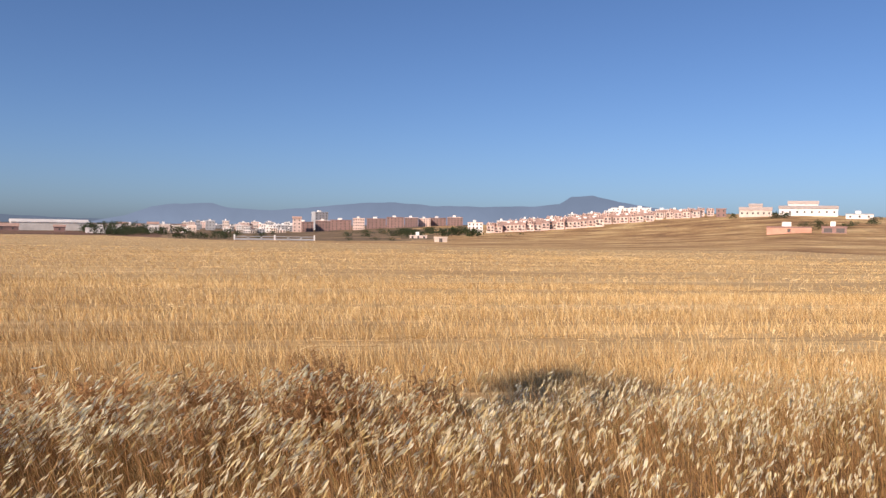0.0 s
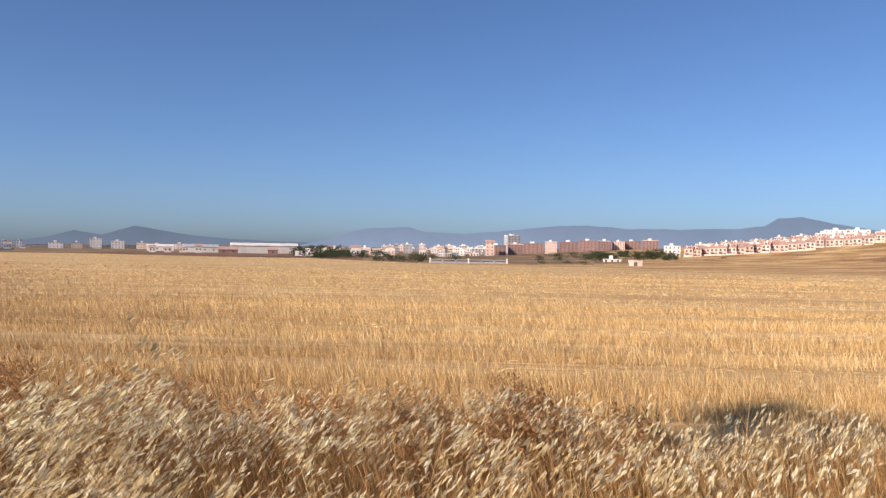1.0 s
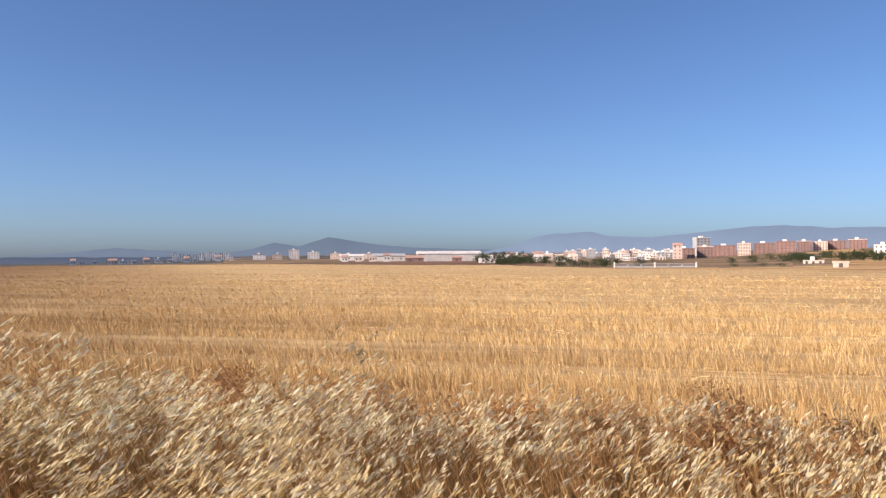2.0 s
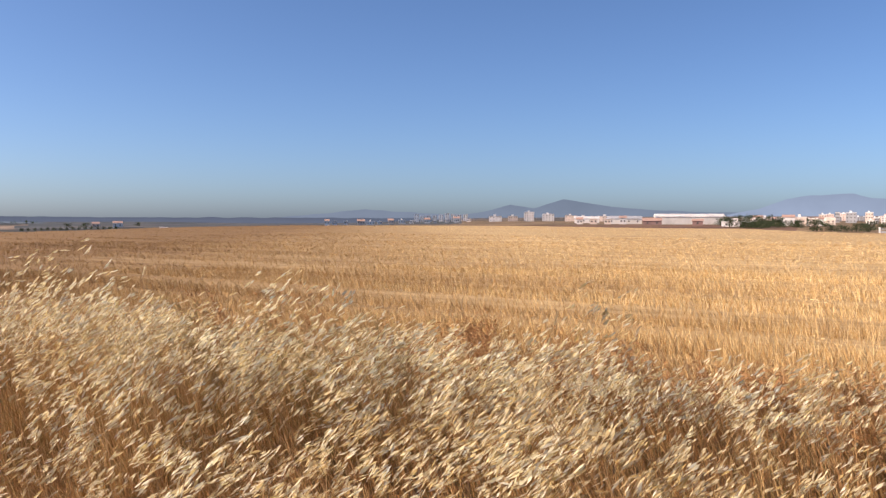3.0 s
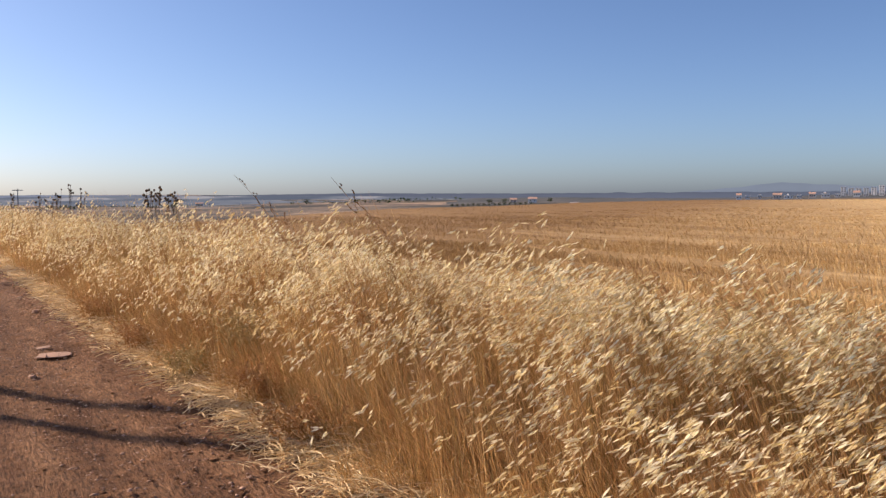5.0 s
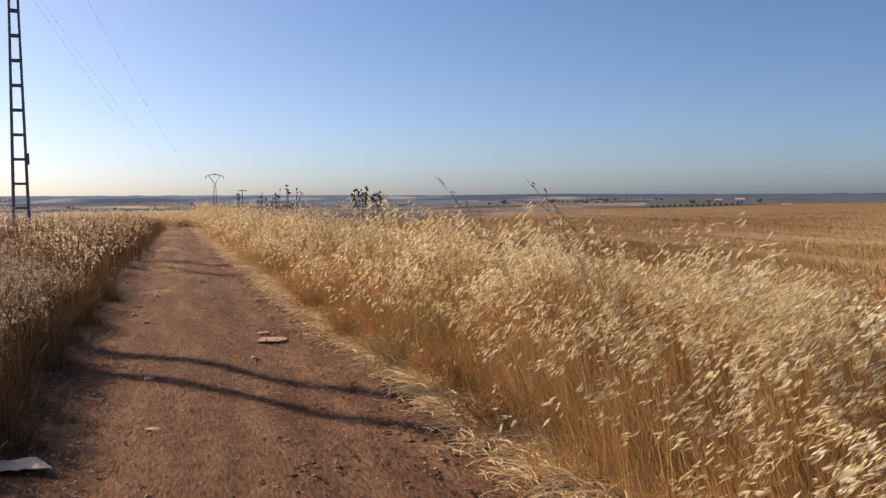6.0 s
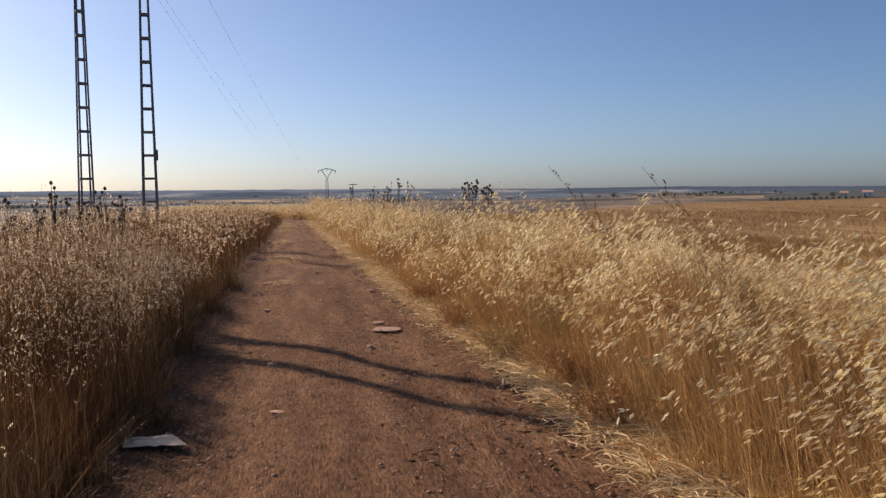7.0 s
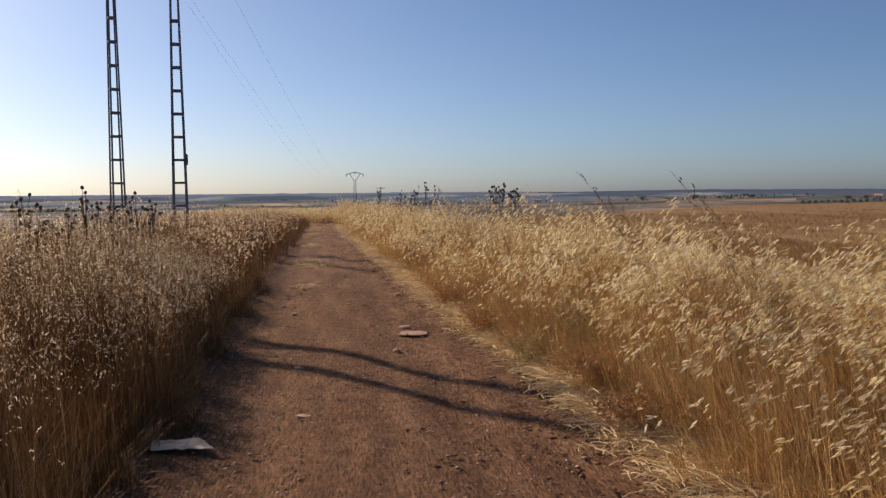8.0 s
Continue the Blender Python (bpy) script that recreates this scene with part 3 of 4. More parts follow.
# straw lying on the ground: along the track's edge and between the swaths
def lying(name, x, y, z, length, width, mat, label):
    k = len(x)
    a = rng.uniform(0, 2 * np.pi, k)
    d = np.stack([np.cos(a), np.sin(a), rng.normal(0, 0.12, k)], 1) * length[:, None] / 2
    s = unit(np.cross(d, rng.normal(0, 1, (k, 3)))) * width[:, None] / 2
    p = np.column_stack([x, y, z])
    bow = np.array([0, 0, 1.0]) * (length * 0.08)[:, None]
    verts = np.stack([p - d - s, p - d + s, p - s + bow, p + s + bow, p + d - s, p + d + s], 1)
    q = np.array([(0, 1, 3), (0, 3, 2), (2, 3, 5), (2, 5, 4)])
    tris = (np.arange(k)[:, None, None] * 6 + q[None]).reshape(-1, 3)
    return tagged(big_mesh(name, verts.reshape(-1, 3), tris, [mat]), label, "straw", kind="stuff")


n = 34000
y = -7 + 49 * rng.uniform(0, 1, n) ** 1.3
e = np.array([track_edges(q)[1] for q in y])
x = e + rng.normal(0.12, 0.13, n)
lying("straw_litter", x, y, rng.uniform(0.02, 0.10, n), rng.uniform(0.05, 0.24, n), rng.uniform(0.002, 0.005, n) * (1 + y / 10), M_LITTER, "pale fallen straw along the edge of the track")
n = 900
y = rng.uniform(1.5, 16, n)
e = np.array([track_edges(q)[1] + 0.34 * noise.noise(Vector((q * 1.3, 3, 0))) + 0.26 * noise.noise(Vector((q * 3.6, 5, 0))) for q in y])
lying("straw_litter", e + rng.normal(0.24, 0.10, n), y, rng.uniform(0.03, 0.16, n), rng.uniform(0.14, 0.32, n), rng.uniform(0.002, 0.004, n) * (1 + y / 12), M_LITTER, "long broken straws slumped over the foot of the oats")
n = 5200
y = rng.uniform(12, 42, n)
y = y[np.array([noise.noise(Vector((q * 0.45, 21, 0))) for q in y]) > 0.08]
n = len(y)
x = np.interp(y, [13, 19, 28, 40], [-0.45, -0.70, -0.95, -1.08]) + rng.normal(0, 0.16, n)
lying("straw_litter", x, y, rng.uniform(0.03, 0.09, n), rng.uniform(0.05, 0.2, n), rng.uniform(0.002, 0.005, n) * (1 + y / 10), M_LITTER, "dry flattened grass on the crown of the track")
n = 32000
y = rng.uniform(-40, 60, n)
lane = rng.integers(0, 12, n)
x = 1.2 + 5.6 * (lane + 0.0) + rng.normal(0, 0.45, n) + 5.6
lying("straw_litter", x, y, rng.uniform(-0.04, 0.06, n), rng.uniform(0.06, 0.22, n), 0.003 * (1 + x / 9), M_STUBBLE, "flattened straw lying between the harvested swaths")

# ---------------------------------------------------------------- far hills
def ridge(name, profile, r, thick, mat, label, seed):
    """A far range: a ridge line by bearing and elevation, with slopes to both sides."""
    bs = np.arange(profile[0][0], profile[-1][0] + 0.01, 0.2)
    px, pe = [p[0] for p in profile], [p[1] for p in profile]
    verts, faces = [], []
    for b in bs:
        e = float(np.interp(b, px, pe)) + 0.05 * noise.noise(Vector((b * 0.9, seed, 0))) + 0.012 * noise.noise(Vector((b * 7, seed, 2)))
        for dr, f in ((-thick, 0.0), (-thick * 0.4, 0.6), (0, 1.0), (thick * 0.5, 0.4)):
            q = r + dr
            z = -40 + f * (EYE_Z + q * math.tan(radians(e)) + 40)
            verts.append((q * math.sin(radians(b)), q * math.cos(radians(b)), z))
    for k in range(len(bs) - 1):
        for j in range(3):
            a = 4 * k + j
            faces.append((a, a + 4, a + 5, a + 1))
    return tagged(mesh_object(name, verts, faces, mat, smooth=True), label, "hills", kind="structure")


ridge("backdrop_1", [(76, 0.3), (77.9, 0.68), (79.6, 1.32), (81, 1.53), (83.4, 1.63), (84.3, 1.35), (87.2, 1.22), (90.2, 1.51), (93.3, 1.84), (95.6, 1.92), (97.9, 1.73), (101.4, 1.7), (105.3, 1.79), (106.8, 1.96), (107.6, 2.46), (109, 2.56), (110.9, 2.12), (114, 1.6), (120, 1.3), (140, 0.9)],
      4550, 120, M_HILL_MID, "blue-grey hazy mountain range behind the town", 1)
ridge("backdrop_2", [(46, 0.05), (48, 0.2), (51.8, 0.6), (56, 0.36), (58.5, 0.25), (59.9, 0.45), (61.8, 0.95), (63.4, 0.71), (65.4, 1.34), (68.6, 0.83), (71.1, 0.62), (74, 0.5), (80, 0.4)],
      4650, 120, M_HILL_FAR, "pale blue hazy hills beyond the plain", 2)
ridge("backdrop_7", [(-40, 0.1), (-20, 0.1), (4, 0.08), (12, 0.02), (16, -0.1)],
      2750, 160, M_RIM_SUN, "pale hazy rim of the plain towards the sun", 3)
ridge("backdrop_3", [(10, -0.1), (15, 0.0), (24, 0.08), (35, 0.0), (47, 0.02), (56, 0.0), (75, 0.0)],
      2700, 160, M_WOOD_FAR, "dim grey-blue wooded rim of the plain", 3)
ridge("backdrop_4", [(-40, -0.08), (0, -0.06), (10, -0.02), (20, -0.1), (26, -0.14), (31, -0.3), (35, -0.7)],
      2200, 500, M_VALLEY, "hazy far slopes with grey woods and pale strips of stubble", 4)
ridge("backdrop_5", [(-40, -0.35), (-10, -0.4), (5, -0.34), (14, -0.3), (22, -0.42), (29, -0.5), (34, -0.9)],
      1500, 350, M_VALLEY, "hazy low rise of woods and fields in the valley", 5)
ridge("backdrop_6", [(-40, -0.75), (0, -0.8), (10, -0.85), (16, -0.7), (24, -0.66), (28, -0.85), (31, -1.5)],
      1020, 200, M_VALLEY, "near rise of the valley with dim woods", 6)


# ---------------------------------------------------------------- buildings
def window_mesh(w, h):
    bm = box_bm(-w / 2, w / 2, -0.12, 0.05, -h / 2, h / 2)
    me = bpy.data.meshes.new("window")
    bm.to_mesh(me)
    bm.free()
    me.materials.append(M_GLASS)
    return me


WINDOWS = {}


def add_window(parent, x, y, z, w, h):
    if (w, h) not in WINDOWS:
        WINDOWS[(w, h)] = window_mesh(w, h)
    ob = new("window", WINDOWS[(w, h)])
    ob.parent = parent
    ob.matrix_basis = pose(x, y, z)
    return ob


def gable_bm(w, d, z0, rise, over=0.5):
    bm = bmesh.new()
    x, y0, y1 = w / 2 + over, -over, d + over
    p = [bm.verts.new(q) for q in ((-x, y0, z0), (x, y0, z0), (x, y1, z0), (-x, y1, z0), (-x, d / 2, z0 + rise), (x, d / 2, z0 + rise))]
    for f in ((0, 1, 5, 4), (2, 3, 4, 5), (0, 4, 3), (1, 2, 5), (3, 2, 1, 0)):
        bm.faces.new([p[i] for i in f])
    return bm


def building(name, b, r, w, d, h, wall, roof, label, category, storeys=2, cols=3, top="gable", turn=0.0, win=(1.2, 1.4)):
    """A house or block with walls, roof and windows; its front faces local -y."""
    ob = empty(name, spot(b, r) @ pose(0, 0, 0, 0, 0, turn))
    part("wall", box_bm(-w / 2, w / 2, 0, d, -3, h), wall, ob)
    if top == "gable":
        part("roof", gable_bm(w, d, h, min(2.4, d * 0.25)), roof, ob)
    else:
        bm = box_bm(-w / 2 - 0.25, w / 2 + 0.25, -0.25, d + 0.25, h, h + 0.5)
        part("roof", bm, roof, ob)
        if w > 8:
            part("roof_hut", box_bm(-w * 0.16, w * 0.05, d * 0.3, d * 0.7, h + 0.5, h + 2.4), M_WHITE, ob)
    for s in range(storeys):
        for c in range(cols):
            x = (c + 0.5) / cols * w - w / 2
            add_window(ob, x, 0, (s + 0.55) * h / storeys, *win)
    return tagged(ob, label, category)


def ang_w(deg, r):
    return 2 * r * math.tan(radians(deg / 2))


rnd = random.Random(5)
# long industrial sheds on the edge of town
building("warehouse", 73.7, 700, 54, 30, 6.5, M_SHED, M_SHED, "long pale metal-clad warehouse on the edge of town", "warehouse", 1, 0, "gable", 4)
building("warehouse", 76.6, 560, 18, 12, 3.2, M_WHITE, M_WHITE, "low white shed among the trees", "shed", 1, 3, "flat")
building("warehouse", 71.3, 650, 14, 10, 3.2, M_BRICK, M_ROOF, "low brown brick shed with tiled roof", "shed", 1, 2)
building("shed", 74.2, 600, 7, 6, 3.4, M_BRICK, M_ROOF, "small brown shed in front of the warehouse", "shed", 1, 1)
building("shed", 69.5, 760, 30, 16, 5.0, M_SHED, M_GREYW, "grey-roofed industrial shed in the dry fields", "shed", 1, 4)
building("shed", 67.0, 900, 26, 16, 5.0, M_WHITE, M_SHED, "white shed with a pale roof", "shed", 1, 4)
building("apartment_block", 63.1, 1250, 15, 14, 14, M_WHITE, M_WHITE, "white flat-roofed apartment block far off in town", "apartment block", 4, 4, "flat")
building("apartment_block", 64.4, 1300, 18, 14, 11, M_WHITE, M_WHITE, "cream flat-roofed apartment block far off in town", "apartment block", 3, 4, "flat")
for b, w, h in ((65.9, 16, 9), (66.8, 22, 7), (68.2, 20, 8), (62.0, 14, 8), (60.8, 18, 8)):
    building("apartment_block", b, 1200 + 60 * rnd.random(), w, 12, h, rnd.choice((M_WHITE, M_WHITE, M_CREAM)), M_GREYW, "pale low apartment block on the far town edge", "apartment block", 2, 4, "flat", 0, (0.9, 1.0))
for k in range(9):
    building("apartment_block", 55.4 + 0.42 * k, 1500, 8, 10, 11 + 4 * rnd.random(), M_WHITE, M_WHITE, "slim white apartment block far off in town", "apartment block", 5, 2, "flat")
for k in range(14):
    b = 49.2 + 0.75 * k + rnd.uniform(-0.2, 0.2)
    building("house", b, 1100 + rnd.uniform(-80, 160), rnd.uniform(5, 10), 10, rnd.uniform(3.2, 6.5), rnd.choice((M_WHITE, M_WHITE, M_CREAM)), M_ROOF if k % 3 == 0 else M_WHITE, "pale house with a terracotta roof beyond the field" if k % 3 == 0 else "pale flat-roofed house beyond the field", "house", 1, 3, "gable" if k % 3 == 0 else "flat")
building("farmhouse", 38.7, 420, 3.6, 4, 2.6, M_WHITE, M_WHITE, "small white hut at the end of the field", "hut", 1, 1, "flat")
building("farmhouse", 35.9, 900, 9, 8, 4.5, M_WHITE, M_ROOF, "white farmhouse among trees in the valley", "farmhouse", 1, 2)
building("farmhouse", 34.6, 940, 7, 8, 3.5, M_CREAM, M_ROOF, "cream farm building in the valley", "farmhouse", 1, 2)
building("farmhouse", 13.5, 1400, 12, 8, 4.0, M_WHITE, M_ROOF, "white farm buildings in the hazy valley", "farmhouse", 1, 3)
# the town's middle
for k in range(26):
    b = 81.6 + 0.27 * k + rnd.uniform(-0.1, 0.1)
    building("apartment_block", b, 1250 + rnd.uniform(-150, 250), rnd.uniform(5, 15), 12, rnd.uniform(5, 13), rnd.choice((M_WHITE, M_CREAM, M_PINK, M_GREYW)), M_WHITE, "white town building with a flat roof", "apartment block", 3, 3, "flat")
for k in range(13):
    building("apartment_block", 84.4 + 0.36 * k + rnd.uniform(-0.1, 0.1), 960 + rnd.uniform(-60, 80), rnd.uniform(4, 11), 10, rnd.uniform(3.5, 10.5), rnd.choice((M_WHITE, M_GREYW, M_CREAM)), M_WHITE, "white flat-roofed building in the middle of town", "apartment block", 3, 3, "flat")
for k in range(7):
    b = 85.2 + 0.45 * k
    building("house", b, 820 + rnd.uniform(-40, 60), rnd.uniform(5, 10), 10, rnd.uniform(2.6, 6), rnd.choice((M_WHITE, M_CREAM, M_GREYW)), M_WHITE, "white flat-roofed house at the edge of town", "house", 2, 3, "flat")
for k in range(26):        # small white houses between the trees and out along the plain
    b = 76.8 + 0.32 * k if k < 18 else 66.5 + 0.95 * (k - 18)
    building("house", b + rnd.uniform(-0.12, 0.12), 760 + rnd.uniform(-60, 140), rnd.uniform(5, 10), 8, rnd.uniform(3.6, 7.0), rnd.choice((M_WHITE, M_WHITE, M_CREAM)), M_ROOF if k % 3 == 0 else M_WHITE, "small white house half hidden by trees", "house", 1, 2, "gable" if k % 3 == 0 else "flat")
# long low white wall with posts
bw = empty("boundary_wall", spot(87.5, 380))
for k in range(7):
    x = -17.5 + k * 5.83
    part("wall_post", box_bm(x - 0.35, x + 0.35, -0.35, 0.35, -1, 2.6 if k % 3 == 0 else 1.7, 0.03), M_WHITE if k % 3 == 0 else M_GREYW, bw)
    if k < 6:
        part("wall_panel", box_bm(x + 0.35, x + 5.48, -0.12, 0.12, -1, 1.0), M_GREYW, bw)
        part("wall_coping", box_bm(x + 0.35, x + 5.48, -0.2, 0.2, 1.7, 2.0), M_GREYW, bw)
tagged(bw, "long low whitewashed wall with square posts", "wall")
building("tower_block", 90.6, 1050, 17, 14, 22, M_GREYW, M_WHITE, "grey and white apartment tower above the brick blocks", "tower block", 7, 4, "flat", 20)
for b, r, w, h, m in ((89.4, 880, 20, 11, M_BRICK), (90.7, 890, 16, 10, M_BRICK), (91.9, 960, 24, 11, M_BRICK), (93.1, 930, 13, 12, M_PINK), (94.3, 960, 22, 12, M_BRICK), (95.6, 960, 20, 11.5, M_BRICK), (96.7, 960, 15, 11.5, M_BRICK), (97.6, 970, 14, 10, M_PINK), (98.5, 980, 20, 9, M_BRICK), (99.7, 980, 18, 8.5, M_BRICK)):
    building("apartment_block", b, r, w, 14, h + rnd.uniform(-1.5, 1.5), m, M_PINK if w < 19 else M_BRICK, "red-brown brick apartment block on the edge of town" if m is M_BRICK else "pink rendered apartment block among brick ones", "apartment block", 4, 5, "flat")
building("house", 88.95, 860, 9, 9, 14, M_PINK, M_ROOF, "pink rendered house with tiled roof behind the brick blocks", "house", 4, 2)
building("hut", 98.75, 300, 4.6, 4, 1.7, M_CREAM, M_CREAM, "small whitewashed field hut", "hut", 1, 1, "flat")
building("house", 97.2, 480, 10, 6, 1.5, M_CREAM, M_CREAM, "low white outbuilding among trees", "outbuilding", 1, 3, "flat")
building("apartment_block", 101.1, 660, 12, 12, 8, M_WHITE, M_PINK, "white and pink block at the end of the terraces", "apartment block", 3, 4, "flat")
# pink terraces climbing the hill
def terraced_house(m, style):
    """A narrow two-storey house; style sets its wall, roof and upper works."""
    ob = empty("terraced_house", m)
    wall = (M_PINK, M_CREAM, M_PINK)[style]
    part("wall", box_bm(-3, 3, 0, 9, -4, 5.6), wall, ob)
    roof = part("roof", gable_bm(6.0, 9, 5.6, (2.2, 1.7, 2.4)[style], 0.3), M_ROOF, ob)
    if style == 0:
        dormer = part("dormer", box_bm(-1.3, 0.9, 0.8, 4.2, 5.6, 7.7), M_PINK, ob)
        part("dormer_window", box_bm(-0.9, 0.5, 0.68, 0.8, 6.3, 7.3), M_GLASS, dormer)
    if style == 2:
        part("stair_head", box_bm(0.6, 2.8, 3.0, 7.0, 5.6, 8.6), M_WHITE, ob, "pale rendered stair head")
    part("chimney", box_bm(-2.4, -1.8, 5.2, 5.9, 5.6, 8.7), wall, roof)
    part("garden_wall", box_bm(-3, 3, -4.2, -4.0, -4, 1.3), M_PINK, ob)
    porch = part("porch", box_bm(-2.9, -0.4, -2.2, 0.0, 2.3, 2.8), M_ROOF, ob, "tiled porch roof")
    part("porch_post", box_bm(-2.8, -2.5, -2.1, -1.8, -4, 2.3), wall, porch)
    part("garage_door", box_bm(-2.4, -0.3, -0.06, 0.05, -0.2, 2.1), M_GLASS, ob)
    for x, z in ((-1.5, 4.1), (1.5, 4.1), (1.5, 1.3)):
        add_window(ob, x, 0, z, 1.5, 1.6)
    label = ("pink rendered terraced house with a dormer and tiled roof", "cream terraced house with a low terracotta roof", "pink terraced house with a raised stair head")[style]
    return tagged(ob, label, "house", "hillside terraces")


styles = {}
for r, b0, b1, n in ((650, 101.9, 109.8, 15), (690, 102.2, 113.0, 20), (735, 102.6, 116.0, 24), (790, 103.4, 117.0, 22)):
    for k in range(n):
        m = spot(b0 + (b1 - b0) * (k + 0.5 + rnd.uniform(-0.12, 0.12)) / n, r + rnd.uniform(-4, 4)) @ pose(0, 0, rnd.uniform(-0.7, 0.5), 0, 0, rnd.uniform(-9, 9))
        style = rnd.choice((0, 0, 1, 2))
        if style in styles:
            copy_thing(styles[style], m)
        else:
            styles[style] = terraced_house(m, style)
for b, r, w, h in ((111.0, 860, 22, 9), (112.2, 860, 20, 8.5), (110.2, 840, 12, 7), (104.5, 850, 9, 6), (106.3, 850, 8, 6), (107.7, 850, 9, 6.5), (102.9, 850, 10, 6), (109.0, 850, 9, 6), (113.6, 850, 14, 6)):
    building("apartment_block", b, r, w, 12, h, M_WHITE, M_WHITE, "white flat-roofed block on the crest above the terraces", "apartment block", 3, 5, "flat")
building("house", 117.3, 700, 7.5, 8, 6.5, M_BRICK, M_BRICK, "dark brick house at the end of the terraces", "house", 2, 2, "flat")
building("farmhouse", 119.4, 640, 22, 14, 5.0, M_CREAM, M_PALEROOF, "wide cream building with a low tiled roof on the hill", "building", 1, 6)
building("farmhouse", 119.4, 660, 9, 8, 8.0, M_CREAM, M_PALEROOF, "cream upper storey with a tiled roof", "building", 1, 3)
building("villa", 122.5, 640, 38, 14, 5.2, M_WHITE, M_PALEROOF, "large white villa with a tiled roof on the hilltop", "villa", 1, 8)
building("villa", 122.2, 655, 20, 10, 8.6, M_WHITE, M_PALEROOF, "white raised wing of the hilltop villa", "villa", 1, 5)
building("villa", 125.4, 600, 16, 8, 3.2, M_WHITE, M_GREYW, "low white outbuilding on the hilltop", "outbuilding", 1, 3, "flat")
building("barn", 121.4, 370, 17, 6, 2.6, M_REDWALL, M_BRICK, "low reddish walled farm building on the slope", "barn", 1, 1, "flat")
building("barn", 124.0, 365, 9, 6, 2.6, M_BRICK, M_BRICK, "dark open-fronted barn on the slope", "barn", 1, 2, "flat", 0, (3.0, 1.7))


# ---------------------------------------------------------------- trees
def tree(b, r, h, w, label="dark green leafy tree among the buildings", seed=0):
    g = np.random.default_rng(seed + 100)
    ob = empty("tree", spot(b, r))
    bm = bar_bm((0, 0, -1), (0, 0, h * 0.5), h * 0.06, None, h * 0.03)
    for k in range(4):
        a = k * 1.7 + seed
        bar_bm((0, 0, h * 0.32), (math.cos(a) * w * 0.3, math.sin(a) * w * 0.3, h * 0.68), h * 0.03, bm, h * 0.012)
    part("trunk", bm, M_BARK, ob)
    cl = 30
    cen = np.column_stack([g.normal(0, 0.26, cl) * w, g.normal(0, 0.26, cl) * w, h * (0.50 + g.uniform(-0.38, 0.34, cl))])
    n = 950
    p = cen[g.integers(0, cl, n)] + g.normal(0, 0.10, (n, 3)) * [w, w, h * 0.8]
    s = min(w, h) * 0.036
    tri = p[:, None] + g.normal(0, 1, (n, 3, 3)) * s
    me = bpy.data.meshes.new("crown")
    me.from_pydata(tri.reshape(-1, 3).tolist(), [], np.arange(3 * n).reshape(-1, 3).tolist())
    me.materials.append(M_LEAF)
    cr = new("crown", me)
    cr.parent = ob
    return tagged(ob, label, "tree")


for j in range(70):        # scattered trees between the town's buildings
    b = rnd.choice((rnd.uniform(75.8, 80), rnd.uniform(75.5, 88), rnd.uniform(92, 101.3)))
    tree(b, rnd.uniform(480, 740), rnd.uniform(3.0, 6.0), rnd.uniform(5, 10), seed=500 + j)
k = 0
for b, r, h, w in ((76.2, 520, 7, 5), (76.8, 640, 9, 7), (77.4, 620, 9, 8), (78.0, 600, 8, 8), (78.6, 620, 9, 7), (79.2, 610, 7, 7), (75.9, 680, 8, 6),
                   (80.2, 560, 5, 5), (81.2, 420, 6.6, 8.5), (82.2, 420, 4.2, 6), (82.9, 430, 4.4, 6), (83.6, 430, 4.0, 6), (84.2, 440, 4, 5),
                   (95.9, 560, 5, 6), (96.4, 560, 6, 6), (97.0, 570, 5, 6), (98.9, 540, 6, 6), (99.5, 540, 7, 7), (100.0, 540, 7.5, 7), (100.7, 540, 6, 6), (101.3, 540, 5.5, 6), (94.3, 420, 2, 5), (95.3, 400, 2, 5), (92.5, 420, 2, 4),
                   (118.1, 620, 4.5, 5), (120.6, 600, 5, 5), (121.0, 600, 4.5, 6), (122.3, 420, 4.2, 6.2), (123.1, 420, 5, 7), (126.2, 500, 5.0, 7), (125.0, 470, 3, 5), (121.3, 610, 4, 5), (124.7, 430, 3, 4),
                   (104.3, 560, 1.6, 5), (103.3, 520, 1.5, 6), (37.1, 980, 5, 6), (34.0, 950, 5, 8), (33.0, 930, 5, 8), (20.5, 1100, 6, 10), (5.2, 1000, 5, 8), (-0.5, 47, 0.75, 1.1)):
    k += 1
    tree(b, r, h, w, seed=k, label="dark green leafy tree among the buildings" if b > 60 else "dark bushy tree in the dry valley")
for j in range(16):        # an orchard row along the far field
    tree(30.4 + 0.36 * j, 800, 3.0, 3.4, "small round orchard tree in a far row", 300 + j)["group"] = "orchard row"


# hedges and copses dotted over the far valley
hv = []
for j in range(46):
    b, r = rnd.uniform(-26, 31), 950 * (2.6 ** rnd.random())
    wide = rnd.choice((8, 15, 40, 80))
    for _ in range(12 + int(wide * 1.6)):
        bb, rr = b + math.degrees(rnd.uniform(-wide, wide) / r), r + rnd.gauss(0, 5)
        c = (rr * math.sin(radians(bb)), rr * math.cos(radians(bb)), land_height(bb, rr) + rnd.uniform(0.0, 2.6))
        hv += [tuple(q + rnd.gauss(0, 1.2) for q in c) for _ in range(3)]
tagged(big_mesh("far_hedges", hv, np.arange(len(hv)).reshape(-1, 3), [M_LEAF]), "dark hedges and copses dotted over the dry valley", "hedges", kind="stuff")

